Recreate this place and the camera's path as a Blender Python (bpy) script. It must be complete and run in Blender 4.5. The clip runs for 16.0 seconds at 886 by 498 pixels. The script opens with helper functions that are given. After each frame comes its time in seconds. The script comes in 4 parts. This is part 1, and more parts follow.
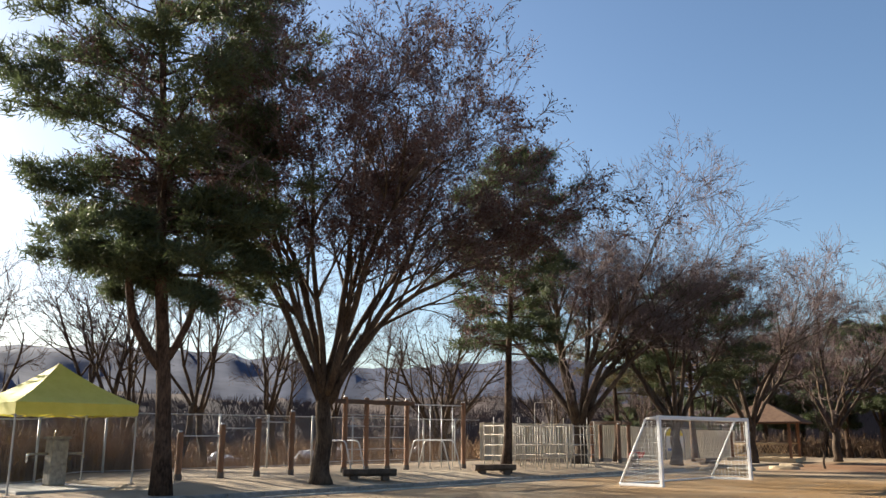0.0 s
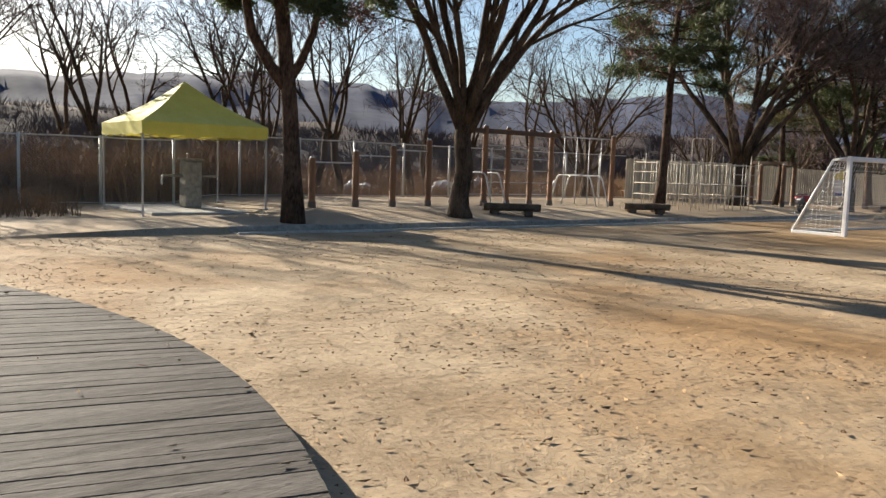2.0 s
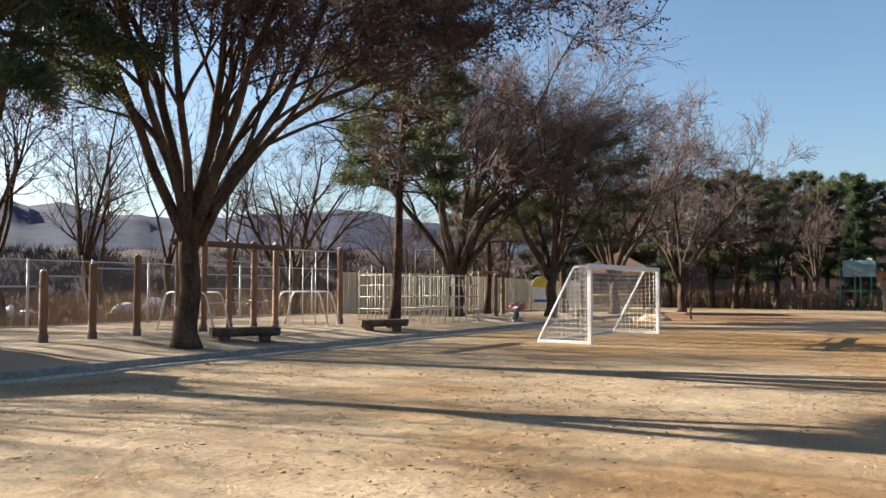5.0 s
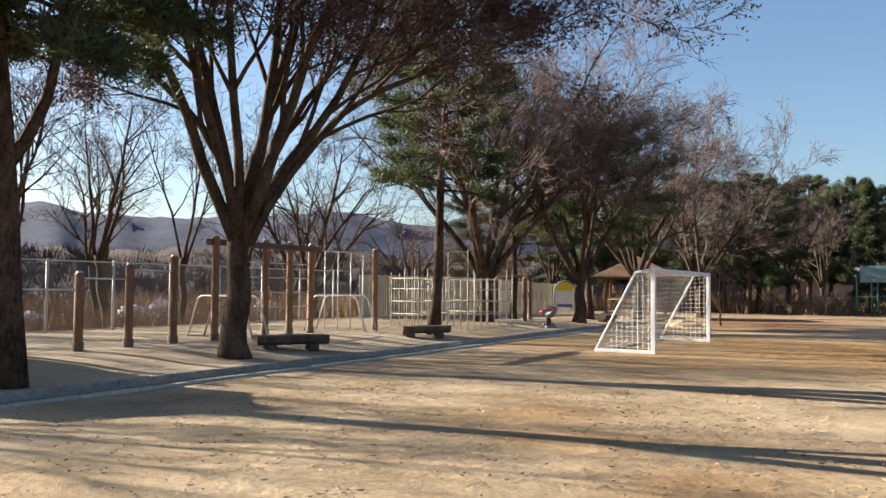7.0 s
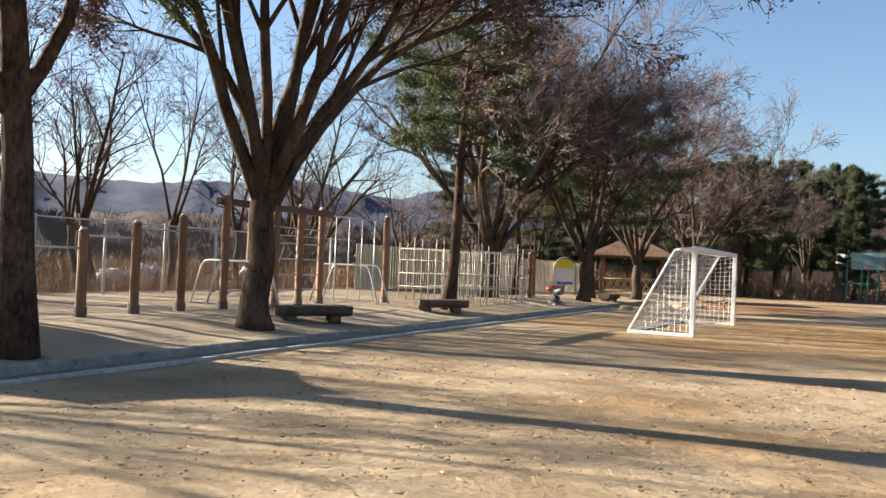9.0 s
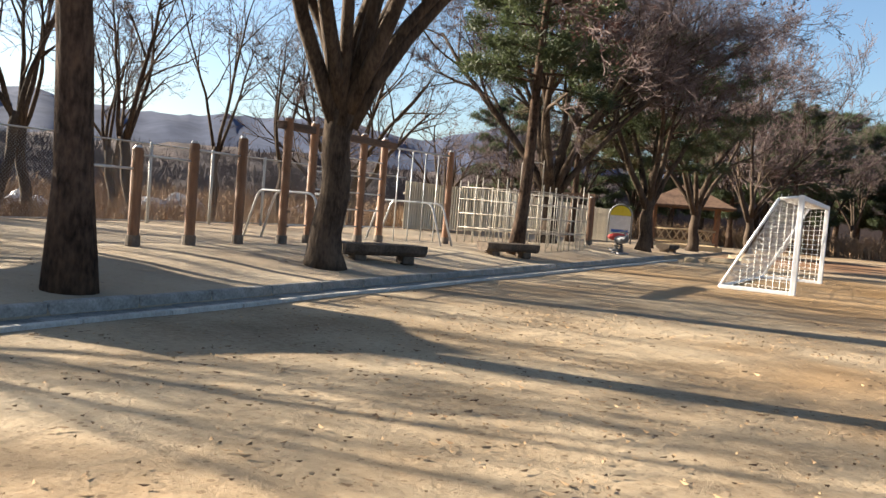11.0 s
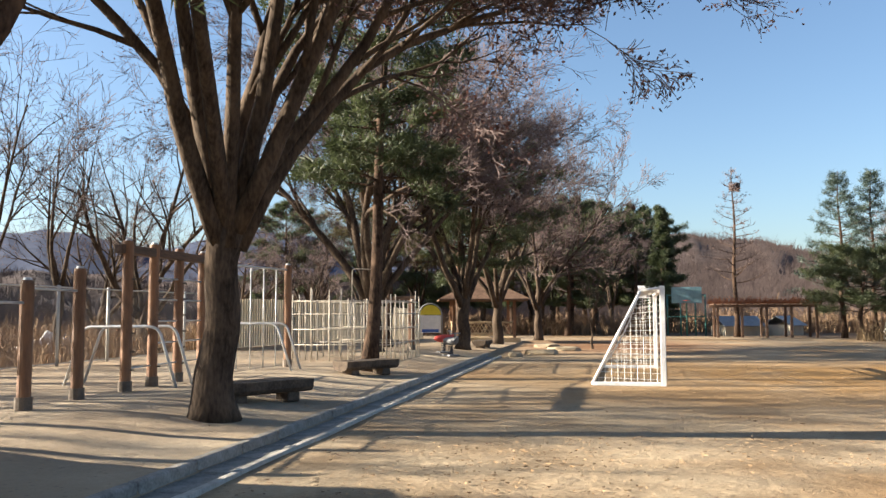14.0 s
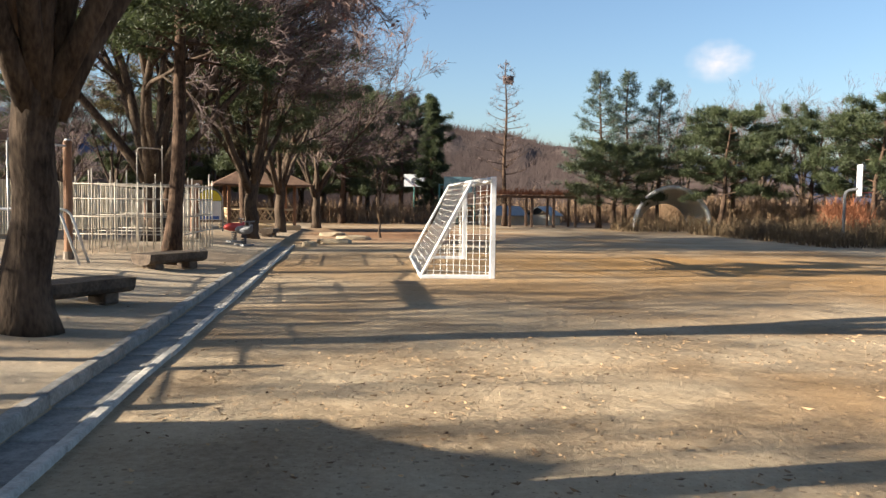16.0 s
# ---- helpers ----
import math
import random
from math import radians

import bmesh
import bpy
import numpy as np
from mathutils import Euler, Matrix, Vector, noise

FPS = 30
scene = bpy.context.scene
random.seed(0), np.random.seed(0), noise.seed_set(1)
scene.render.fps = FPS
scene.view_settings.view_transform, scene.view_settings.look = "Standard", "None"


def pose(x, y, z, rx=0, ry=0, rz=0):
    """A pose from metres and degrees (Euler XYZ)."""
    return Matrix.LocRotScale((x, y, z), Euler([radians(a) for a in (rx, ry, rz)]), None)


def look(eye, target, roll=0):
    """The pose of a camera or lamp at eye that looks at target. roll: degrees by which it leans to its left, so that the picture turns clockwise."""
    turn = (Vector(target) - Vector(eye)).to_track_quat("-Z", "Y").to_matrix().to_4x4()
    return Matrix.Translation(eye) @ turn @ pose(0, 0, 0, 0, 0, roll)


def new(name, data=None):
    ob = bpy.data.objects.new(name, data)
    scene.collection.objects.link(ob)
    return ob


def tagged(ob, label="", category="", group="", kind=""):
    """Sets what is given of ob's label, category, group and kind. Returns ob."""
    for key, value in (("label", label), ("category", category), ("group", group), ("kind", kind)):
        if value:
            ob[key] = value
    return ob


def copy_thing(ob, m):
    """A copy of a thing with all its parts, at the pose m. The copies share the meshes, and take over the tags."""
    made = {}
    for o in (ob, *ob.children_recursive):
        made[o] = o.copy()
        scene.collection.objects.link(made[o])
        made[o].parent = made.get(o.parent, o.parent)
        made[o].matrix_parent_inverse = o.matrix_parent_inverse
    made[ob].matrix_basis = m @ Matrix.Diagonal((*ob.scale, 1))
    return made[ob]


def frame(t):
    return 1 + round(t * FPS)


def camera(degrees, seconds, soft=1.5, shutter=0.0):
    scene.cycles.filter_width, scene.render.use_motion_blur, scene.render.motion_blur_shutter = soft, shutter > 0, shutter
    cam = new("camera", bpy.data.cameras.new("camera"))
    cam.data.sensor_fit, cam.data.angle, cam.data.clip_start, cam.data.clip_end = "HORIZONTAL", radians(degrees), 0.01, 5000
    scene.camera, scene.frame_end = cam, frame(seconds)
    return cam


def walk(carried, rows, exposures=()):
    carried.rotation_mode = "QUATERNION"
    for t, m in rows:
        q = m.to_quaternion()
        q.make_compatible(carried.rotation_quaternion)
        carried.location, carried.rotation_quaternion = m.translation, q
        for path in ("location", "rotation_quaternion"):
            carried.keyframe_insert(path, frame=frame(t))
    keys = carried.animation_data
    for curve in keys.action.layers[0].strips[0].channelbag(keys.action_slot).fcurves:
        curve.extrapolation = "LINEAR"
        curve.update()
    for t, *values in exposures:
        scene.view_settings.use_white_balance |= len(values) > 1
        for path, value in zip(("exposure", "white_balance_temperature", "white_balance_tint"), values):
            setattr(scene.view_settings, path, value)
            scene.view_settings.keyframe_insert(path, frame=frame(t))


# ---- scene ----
cam = camera(55.93, 16.0, soft=1.5)
PATH = [
    (0, (12.105, -22.141, 1.43), (10.776, -20.711, 1.865), 0.1),
    (0.5, (11.532, -21.67, 1.434), (10.18, -20.238, 1.781), 0.8),
    (1, (10.991, -21.26, 1.432), (9.593, -19.847, 1.652), 2.0),
    (1.5, (10.486, -20.893, 1.428), (9.015, -19.539, 1.472), 3.2),
    (2, (10.049, -20.652, 1.416), (8.489, -19.416, 1.217), 2.0),
    (2.5, (9.634, -20.491, 1.404), (8.05, -19.346, 0.98), 1.0),
    (3, (9.159, -20.253, 1.397), (7.678, -18.923, 1.198), -0.3),
    (3.5, (8.598, -19.988, 1.39), (7.342, -18.434, 1.296), 0.1),
    (4, (8.029, -19.882, 1.388), (6.976, -18.183, 1.446), 0.5),
    (6.5, (5.361, -19.594, 1.478), (4.409, -17.837, 1.575), 0.2),
    (7, (4.834, -19.448, 1.477), (3.892, -17.686, 1.571), 0.5),
    (7.5, (4.334, -19.248, 1.472), (3.401, -17.481, 1.554), 0.7),
    (8, (3.868, -19.078, 1.458), (2.953, -17.3, 1.525), 1.0),
    (10.5, (1.678, -18.176, 1.243), (0.835, -16.363, 1.2), 4.2),
    (11, (1.282, -17.825, 1.224), (0.374, -16.045, 1.12), 4.6),
    (11.5, (0.862, -17.539, 1.24), (-0.041, -15.763, 1.066), 5.6),
    (12, (0.457, -17.456, 1.275), (-0.337, -15.63, 1.081), 5.6),
    (12.5, (0.091, -17.496, 1.309), (-0.581, -15.62, 1.149), 3.8),
    (13, (-0.346, -17.54, 1.342), (-0.872, -15.61, 1.344), 1.3),
    (13.5, (-0.812, -17.453, 1.393), (-1.24, -15.503, 1.523), 0.4),
    (14, (-1.29, -17.244, 1.452), (-1.65, -15.283, 1.606), -0.2),
    (14.5, (-1.776, -17.019, 1.486), (-2.017, -15.036, 1.59), -0.4),
    (15, (-2.245, -16.765, 1.499), (-2.321, -14.767, 1.512), -0.3),
    (15.5, (-2.578, -16.419, 1.486), (-2.5, -14.422, 1.403), 0.3),
    (16, (-2.856, -16.076, 1.504), (-2.624, -14.093, 1.389), 0.8),
]
walk(cam, [(t, look(eye, target, roll)) for t, eye, target, roll in PATH],
     exposures=[(0, 1.88), (1.5, 1.75), (2.5, 1.55), (4, 1.92), (7, 1.95), (10.5, 2.16), (14, 2.16), (15, 2.1), (16, 1.98)])

# ---------------- light ----------------
SUN_WAY = Vector((0.985, 0.14, -0.36)).normalized()   # the way the sunlight travels
sun_az = math.atan2(-SUN_WAY.x, -SUN_WAY.y)
sun_el = math.asin(-SUN_WAY.z)
world = bpy.data.worlds.new("sky")
scene.world = world
world.use_nodes = True
wn = world.node_tree.nodes
wl = world.node_tree.links
sky = wn.new("ShaderNodeTexSky")
sky.sky_type, sky.sun_disc = "NISHITA", False
sky.sun_elevation, sky.sun_rotation = sun_el, sun_az
sky.air_density, sky.dust_density, sky.ozone_density = 1.0, 1.2, 3.0
wn["Background"].inputs["Strength"].default_value = 0.050
wl.new(sky.outputs["Color"], wn["Background"].inputs["Color"])
sun = new("sun", bpy.data.lights.new("sun", "SUN"))
sun.data.energy, sun.data.angle, sun.data.color = 5.0, radians(0.45), (1.0, 0.90, 0.74)
sun.matrix_world = look((0, 0, 0), SUN_WAY)


# ---------------- materials ----------------
def mat(name, dark, light, scale=6.0, rough=0.85, bump=0.3, metal=0.0, stretch=(1, 1, 1), fine=40.0, spread=0.0, trans=0.0):
    """Two-scale noise between two colours, with relief; spread: random change of value from piece to piece."""
    m = bpy.data.materials.new(name)
    m.use_nodes = True
    nt = m.node_tree
    b = nt.nodes["Principled BSDF"]
    co = nt.nodes.new("ShaderNodeTexCoord")
    mp = nt.nodes.new("ShaderNodeMapping")
    mp.inputs["Scale"].default_value = stretch
    nt.links.new(co.outputs["Object"], mp.inputs["Vector"])
    n1 = nt.nodes.new("ShaderNodeTexNoise")
    n1.inputs["Scale"].default_value, n1.inputs["Detail"].default_value = scale, 5
    n2 = nt.nodes.new("ShaderNodeTexNoise")
    n2.inputs["Scale"].default_value, n2.inputs["Detail"].default_value = fine, 4
    for n in (n1, n2):
        nt.links.new(mp.outputs["Vector"], n.inputs["Vector"])
    mx = nt.nodes.new("ShaderNodeMix")
    mx.inputs[0].default_value = 0.45
    nt.links.new(n1.outputs["Fac"], mx.inputs[2])
    nt.links.new(n2.outputs["Fac"], mx.inputs[3])
    rp = nt.nodes.new("ShaderNodeValToRGB")
    rp.color_ramp.elements[0].position, rp.color_ramp.elements[1].position = 0.34, 0.66
    rp.color_ramp.elements[0].color, rp.color_ramp.elements[1].color = (*dark, 1), (*light, 1)
    nt.links.new(mx.outputs[0], rp.inputs["Fac"])
    out = rp.outputs["Color"]
    if spread:
        oi = nt.nodes.new("ShaderNodeObjectInfo")
        mr = nt.nodes.new("ShaderNodeMapRange")
        mr.inputs[3].default_value, mr.inputs[4].default_value = 1 - spread, 1 + spread
        nt.links.new(oi.outputs["Random"], mr.inputs[0])
        hs = nt.nodes.new("ShaderNodeHueSaturation")
        nt.links.new(mr.outputs[0], hs.inputs["Value"])
        nt.links.new(out, hs.inputs["Color"])
        out = hs.outputs["Color"]
    nt.links.new(out, b.inputs["Base Color"])
    b.inputs["Roughness"].default_value, b.inputs["Metallic"].default_value = rough, metal
    if rough >= 0.85:
        b.inputs["Specular IOR Level"].default_value = 0.15
    if trans:
        tr = nt.nodes.new("ShaderNodeBsdfTranslucent")
        nt.links.new(out, tr.inputs["Color"])
        ms = nt.nodes.new("ShaderNodeMixShader")
        ms.inputs[0].default_value = trans
        nt.links.new(b.outputs[0], ms.inputs[1])
        nt.links.new(tr.outputs[0], ms.inputs[2])
        nt.links.new(ms.outputs[0], nt.nodes["Material Output"].inputs["Surface"])
    if bump:
        bp = nt.nodes.new("ShaderNodeBump")
        bp.inputs["Strength"].default_value, bp.inputs["Distance"].default_value = bump, 0.03
        nt.links.new(mx.outputs[0], bp.inputs["Height"])
        nt.links.new(bp.outputs["Normal"], b.inputs["Normal"])
    return m


def sand_material():
    m = mat("sandy_ground", (0.185, 0.126, 0.073), (0.45, 0.355, 0.24), scale=0.7, rough=0.95, bump=1.0, fine=15)
    nt = m.node_tree
    b = nt.nodes["Principled BSDF"]
    src = b.inputs["Base Color"].links[0].from_socket
    for nd in nt.nodes:
        if nd.bl_idname == "ShaderNodeTexNoise" and nd.inputs["Scale"].default_value > 5:
            nd.inputs["Detail"].default_value, nd.inputs["Roughness"].default_value = 10, 0.76
    co = nt.nodes.new("ShaderNodeTexCoord")
    n = nt.nodes.new("ShaderNodeTexNoise")       # reddish earth patches
    n.inputs["Scale"].default_value, n.inputs["Detail"].default_value = 0.19, 7
    nt.links.new(co.outputs["Object"], n.inputs["Vector"])
    rp = nt.nodes.new("ShaderNodeValToRGB")
    rp.color_ramp.elements[0].position, rp.color_ramp.elements[1].position = 0.46, 0.64
    nt.links.new(n.outputs["Fac"], rp.inputs["Fac"])
    mx = nt.nodes.new("ShaderNodeMix")
    mx.data_type, mx.blend_type = "RGBA", "MIX"
    mul = nt.nodes.new("ShaderNodeMath")
    mul.operation = "MULTIPLY"
    mul.inputs[1].default_value = 0.7
    nt.links.new(rp.outputs["Color"], mul.inputs[0])
    nt.links.new(mul.outputs[0], mx.inputs[0])
    nt.links.new(src, mx.inputs[6])
    mx.inputs[7].default_value = (0.27, 0.155, 0.065, 1)
    # worn ochre earth round the goal, and a leaf-strewn brown strip at the far end
    colour = mx.outputs[2]
    for centre, size, tone, most in (((5.5, 3.5, 0), (11, 8.5, 50), (0.29, 0.165, 0.062, 1), 1.5), ((-0.5, 21.0, 0), (6.5, 11.0, 50), (0.20, 0.105, 0.055, 1), 1.8)):
        mp = nt.nodes.new("ShaderNodeMapping")
        mp.vector_type = "TEXTURE"
        mp.inputs["Location"].default_value, mp.inputs["Scale"].default_value = centre, size
        nt.links.new(co.outputs["Object"], mp.inputs["Vector"])
        gr = nt.nodes.new("ShaderNodeTexGradient")
        gr.gradient_type = "SPHERICAL"
        nt.links.new(mp.outputs["Vector"], gr.inputs["Vector"])
        n3 = nt.nodes.new("ShaderNodeTexNoise")
        n3.inputs["Scale"].default_value, n3.inputs["Detail"].default_value = 0.9, 8
        nt.links.new(co.outputs["Object"], n3.inputs["Vector"])
        k1 = nt.nodes.new("ShaderNodeMath")
        k1.operation = "MULTIPLY"
        nt.links.new(gr.outputs["Fac"], k1.inputs[0])
        nt.links.new(n3.outputs["Fac"], k1.inputs[1])
        k2 = nt.nodes.new("ShaderNodeMath")
        k2.operation, k2.use_clamp = "MULTIPLY", True
        nt.links.new(k1.outputs[0], k2.inputs[0])
        k2.inputs[1].default_value = most * 1.6
        m2 = nt.nodes.new("ShaderNodeMix")
        m2.data_type = "RGBA"
        nt.links.new(k2.outputs[0], m2.inputs[0])
        nt.links.new(colour, m2.inputs[6])
        m2.inputs[7].default_value = tone
        colour = m2.outputs[2]
    # dark grit and crumbs of leaf at two sizes
    for vscale, most in ((16.0, 0.62), (42.0, 0.5)):
        warp = nt.nodes.new("ShaderNodeTexVoronoi")
        warp.inputs["Scale"].default_value = vscale
        nt.links.new(co.outputs["Object"], warp.inputs["Vector"])
        pick = nt.nodes.new("ShaderNodeSeparateColor")
        nt.links.new(warp.outputs["Color"], pick.inputs[0])
        grain = nt.nodes.new("ShaderNodeMapRange")     # each cell has its own grain size, most have none
        grain.inputs[1].default_value, grain.inputs[2].default_value = 0.55, 1.0
        grain.inputs[3].default_value, grain.inputs[4].default_value = 0.0, 0.34
        nt.links.new(pick.outputs[0], grain.inputs[0])
        less = nt.nodes.new("ShaderNodeMath")
        less.operation = "LESS_THAN"
        nt.links.new(warp.outputs["Distance"], less.inputs[0])
        nt.links.new(grain.outputs[0], less.inputs[1])
        amount = nt.nodes.new("ShaderNodeMath")
        amount.operation = "MULTIPLY"
        amount.inputs[1].default_value = most
        nt.links.new(less.outputs[0], amount.inputs[0])
        gm = nt.nodes.new("ShaderNodeMix")
        gm.data_type = "RGBA"
        nt.links.new(amount.outputs[0], gm.inputs[0])
        nt.links.new(colour, gm.inputs[6])
        gm.inputs[7].default_value = (0.13, 0.08, 0.045, 1)
        colour = gm.outputs[2]
    # past the yard the ground is dead grass and litter
    sep = nt.nodes.new("ShaderNodeSeparateXYZ")
    nt.links.new(co.outputs["Object"], sep.inputs[0])
    pale = nt.nodes.new("ShaderNodeMapRange")      # the play area behind the kerb is filled with paler sand
    pale.inputs[1].default_value, pale.inputs[2].default_value = -4.6, -5.2
    pale.inputs[4].default_value = 0.4
    nt.links.new(sep.outputs["X"], pale.inputs[0])
    pm = nt.nodes.new("ShaderNodeMix")
    pm.data_type = "RGBA"
    nt.links.new(pale.outputs[0], pm.inputs[0])
    nt.links.new(colour, pm.inputs[6])
    pm.inputs[7].default_value = (0.36, 0.305, 0.24, 1)
    colour = pm.outputs[2]
    far = nt.nodes.new("ShaderNodeMapRange")
    far.inputs[1].default_value, far.inputs[2].default_value = -13.2, -15.5
    nt.links.new(sep.outputs["X"], far.inputs[0])
    fy = nt.nodes.new("ShaderNodeMapRange")
    fy.inputs[1].default_value, fy.inputs[2].default_value = 30.0, 40.0
    nt.links.new(sep.outputs["Y"], fy.inputs[0])
    mxx = nt.nodes.new("ShaderNodeMath")
    mxx.operation = "MAXIMUM"
    nt.links.new(far.outputs[0], mxx.inputs[0])
    nt.links.new(fy.outputs[0], mxx.inputs[1])
    mg = nt.nodes.new("ShaderNodeMix")
    mg.data_type = "RGBA"
    nt.links.new(mxx.outputs[0], mg.inputs[0])
    nt.links.new(colour, mg.inputs[6])
    mg.inputs[7].default_value = (0.13, 0.085, 0.052, 1)
    nt.links.new(mg.outputs[2], b.inputs["Base Color"])
    # trodden lumps and hollows a hand to a foot across
    lump = nt.nodes.new("ShaderNodeTexNoise")
    lump.inputs["Scale"].default_value, lump.inputs["Detail"].default_value = 3.2, 6
    nt.links.new(co.outputs["Object"], lump.inputs["Vector"])
    relief = nt.nodes.new("ShaderNodeBump")
    relief.inputs["Strength"].default_value, relief.inputs["Distance"].default_value = 0.55, 0.08
    nt.links.new(lump.outputs["Fac"], relief.inputs["Height"])
    nt.links.new(b.inputs["Normal"].links[0].from_socket, relief.inputs["Normal"])
    nt.links.new(relief.outputs["Normal"], b.inputs["Normal"])
    return m


M_SAND = sand_material()
M_KERB = mat("kerb_concrete", (0.17, 0.157, 0.14), (0.34, 0.317, 0.285), 5, 0.9, 0.3, spread=0.12)
M_GUTTER = mat("gutter_block", (0.14, 0.135, 0.125), (0.30, 0.285, 0.26), 7, 0.9, 0.4, spread=0.2)
M_EDGE = mat("edge_concrete", (0.30, 0.28, 0.25), (0.52, 0.49, 0.44), 6, 0.9, 0.3, spread=0.1)
M_DECK = mat("weathered_plank", (0.035, 0.031, 0.028), (0.115, 0.103, 0.092), 3, 0.85, 0.5, stretch=(6, 0.7, 1), fine=18, spread=0.25)
M_BARK = mat("grey_bark", (0.018, 0.013, 0.010), (0.115, 0.082, 0.058), 5, 0.95, 1.0, stretch=(1, 1, 0.35), fine=28)
M_PBARK = mat("pine_bark", (0.018, 0.012, 0.009), (0.115, 0.073, 0.050), 6, 0.95, 1.0, stretch=(1, 1, 0.4), fine=24)
M_TWIG = mat("twig_bark", (0.055, 0.040, 0.040), (0.185, 0.138, 0.130), 8, 0.9, 0.0)
M_LEAF = mat("dead_leaf", (0.035, 0.018, 0.017), (0.11, 0.052, 0.042), 3, 0.8, 0.0, trans=0.3)
M_NEEDLE = mat("pine_needle", (0.026, 0.040, 0.018), (0.088, 0.105, 0.042), 2, 0.6, 0.0, trans=0.4)
M_NEEDLE2 = mat("dull_needle", (0.050, 0.046, 0.020), (0.14, 0.115, 0.050), 2, 0.7, 0.0, trans=0.4)
M_SPRUCE = mat("spruce_needle", (0.022, 0.042, 0.030), (0.075, 0.105, 0.078), 2, 0.6, 0.0, trans=0.2)
M_POST = mat("oiled_log", (0.11, 0.048, 0.022), (0.29, 0.135, 0.06), 5, 0.6, 0.5, stretch=(1, 1, 0.2), fine=30, spread=0.15)
M_SLEEVE = mat("steel_sleeve", (0.09, 0.07, 0.055), (0.18, 0.145, 0.115), 8, 0.6, 0.2, metal=0.5)
M_CAP = mat("grey_cap", (0.42, 0.42, 0.42), (0.60, 0.60, 0.60), 8, 0.4, 0.1)
M_BEAM = mat("dark_beam", (0.05, 0.028, 0.018), (0.14, 0.075, 0.042), 5, 0.7, 0.4, stretch=(1, 0.2, 1), fine=30)
M_WHITE = mat("white_paint", (0.66, 0.66, 0.66), (0.84, 0.84, 0.84), 9, 0.4, 0.08)
M_NET = mat("white_net", (0.66, 0.64, 0.60), (0.82, 0.80, 0.76), 9, 0.8, 0.0)
M_STEEL = mat("galvanised_pipe", (0.42, 0.42, 0.42), (0.62, 0.62, 0.61), 12, 0.4, 0.1, metal=0.3)
M_FPOST = mat("fence_post_paint", (0.40, 0.39, 0.36), (0.56, 0.55, 0.52), 10, 0.5, 0.1)
M_WIRE = mat("fence_wire", (0.28, 0.27, 0.25), (0.42, 0.40, 0.37), 10, 0.5, 0.0)
M_GYM = mat("cream_pipe", (0.34, 0.29, 0.23), (0.54, 0.48, 0.39), 9, 0.5, 0.1)
M_BENCH = mat("old_log", (0.050, 0.038, 0.030), (0.145, 0.110, 0.082), 6, 0.9, 0.7, fine=26)
M_TENT = mat("yellow_canvas", (0.62, 0.54, 0.07), (0.74, 0.66, 0.13), 3, 0.6, 0.1, trans=0.12)
M_TLEG = mat("tent_leg_paint", (0.28, 0.27, 0.25), (0.42, 0.41, 0.39), 10, 0.4, 0.0)
M_STONE = mat("fountain_stone", (0.17, 0.155, 0.13), (0.36, 0.33, 0.28), 8, 0.9, 0.5)
M_BRASS = mat("tap_metal", (0.60, 0.58, 0.54), (0.75, 0.73, 0.70), 9, 0.25, 0.0, metal=0.8)
M_CONC = mat("slab_concrete", (0.30, 0.29, 0.27), (0.46, 0.44, 0.41), 4, 0.9, 0.3)
M_BOARD = mat("cream_board", (0.50, 0.43, 0.32), (0.68, 0.61, 0.48), 5, 0.8, 0.2, stretch=(1, 1, 0.3), spread=0.12)
M_BRUSH = mat("dry_brush", (0.12, 0.075, 0.045), (0.31, 0.205, 0.125), 1.2, 0.95, 0.0)
M_RUST = mat("rusty_foliage", (0.14, 0.055, 0.032), (0.27, 0.11, 0.055), 2, 0.9, 0.0, trans=0.2)
M_HEDGE = mat("olive_brush", (0.065, 0.046, 0.028), (0.17, 0.12, 0.07), 1.5, 0.95, 0.0)
M_ROOF = mat("shingle_roof", (0.09, 0.055, 0.038), (0.19, 0.118, 0.08), 5, 0.9, 0.4)
M_GZWOOD = mat("light_lumber", (0.42, 0.29, 0.16), (0.62, 0.46, 0.27), 5, 0.7, 0.3, stretch=(1, 1, 0.3))
M_TEAL = mat("teal_paint", (0.035, 0.13, 0.12), (0.06, 0.21, 0.19), 8, 0.5, 0.1)
M_GLASSY = mat("board_acrylic", (0.10, 0.20, 0.24), (0.17, 0.30, 0.34), 4, 0.15, 0.0)
M_RED = mat("red_plastic", (0.48, 0.05, 0.04), (0.62, 0.09, 0.07), 5, 0.4, 0.0)
M_YEL = mat("yellow_plastic", (0.70, 0.55, 0.03), (0.82, 0.68, 0.07), 5, 0.4, 0.0)
M_BLUE = mat("blue_paint", (0.03, 0.09, 0.35), (0.06, 0.14, 0.45), 5, 0.4, 0.0)
M_GREY = mat("grey_plastic", (0.12, 0.12, 0.125), (0.22, 0.22, 0.225), 6, 0.5, 0.1)
M_DARK = mat("dark_print", (0.03, 0.03, 0.035), (0.06, 0.06, 0.065), 5, 0.6, 0.0)
M_DOME = mat("dome_fabric", (0.66, 0.62, 0.54), (0.80, 0.76, 0.68), 2, 0.7, 0.1, trans=0.15)
M_FUZZ = mat("far_twigs", (0.042, 0.031, 0.030), (0.115, 0.086, 0.080), 0.3, 1.0, 0.0, fine=2.0)
M_HILL = mat("wooded_hill", (0.035, 0.025, 0.023), (0.125, 0.092, 0.080), 0.16, 1.0, 0.0, fine=0.9)
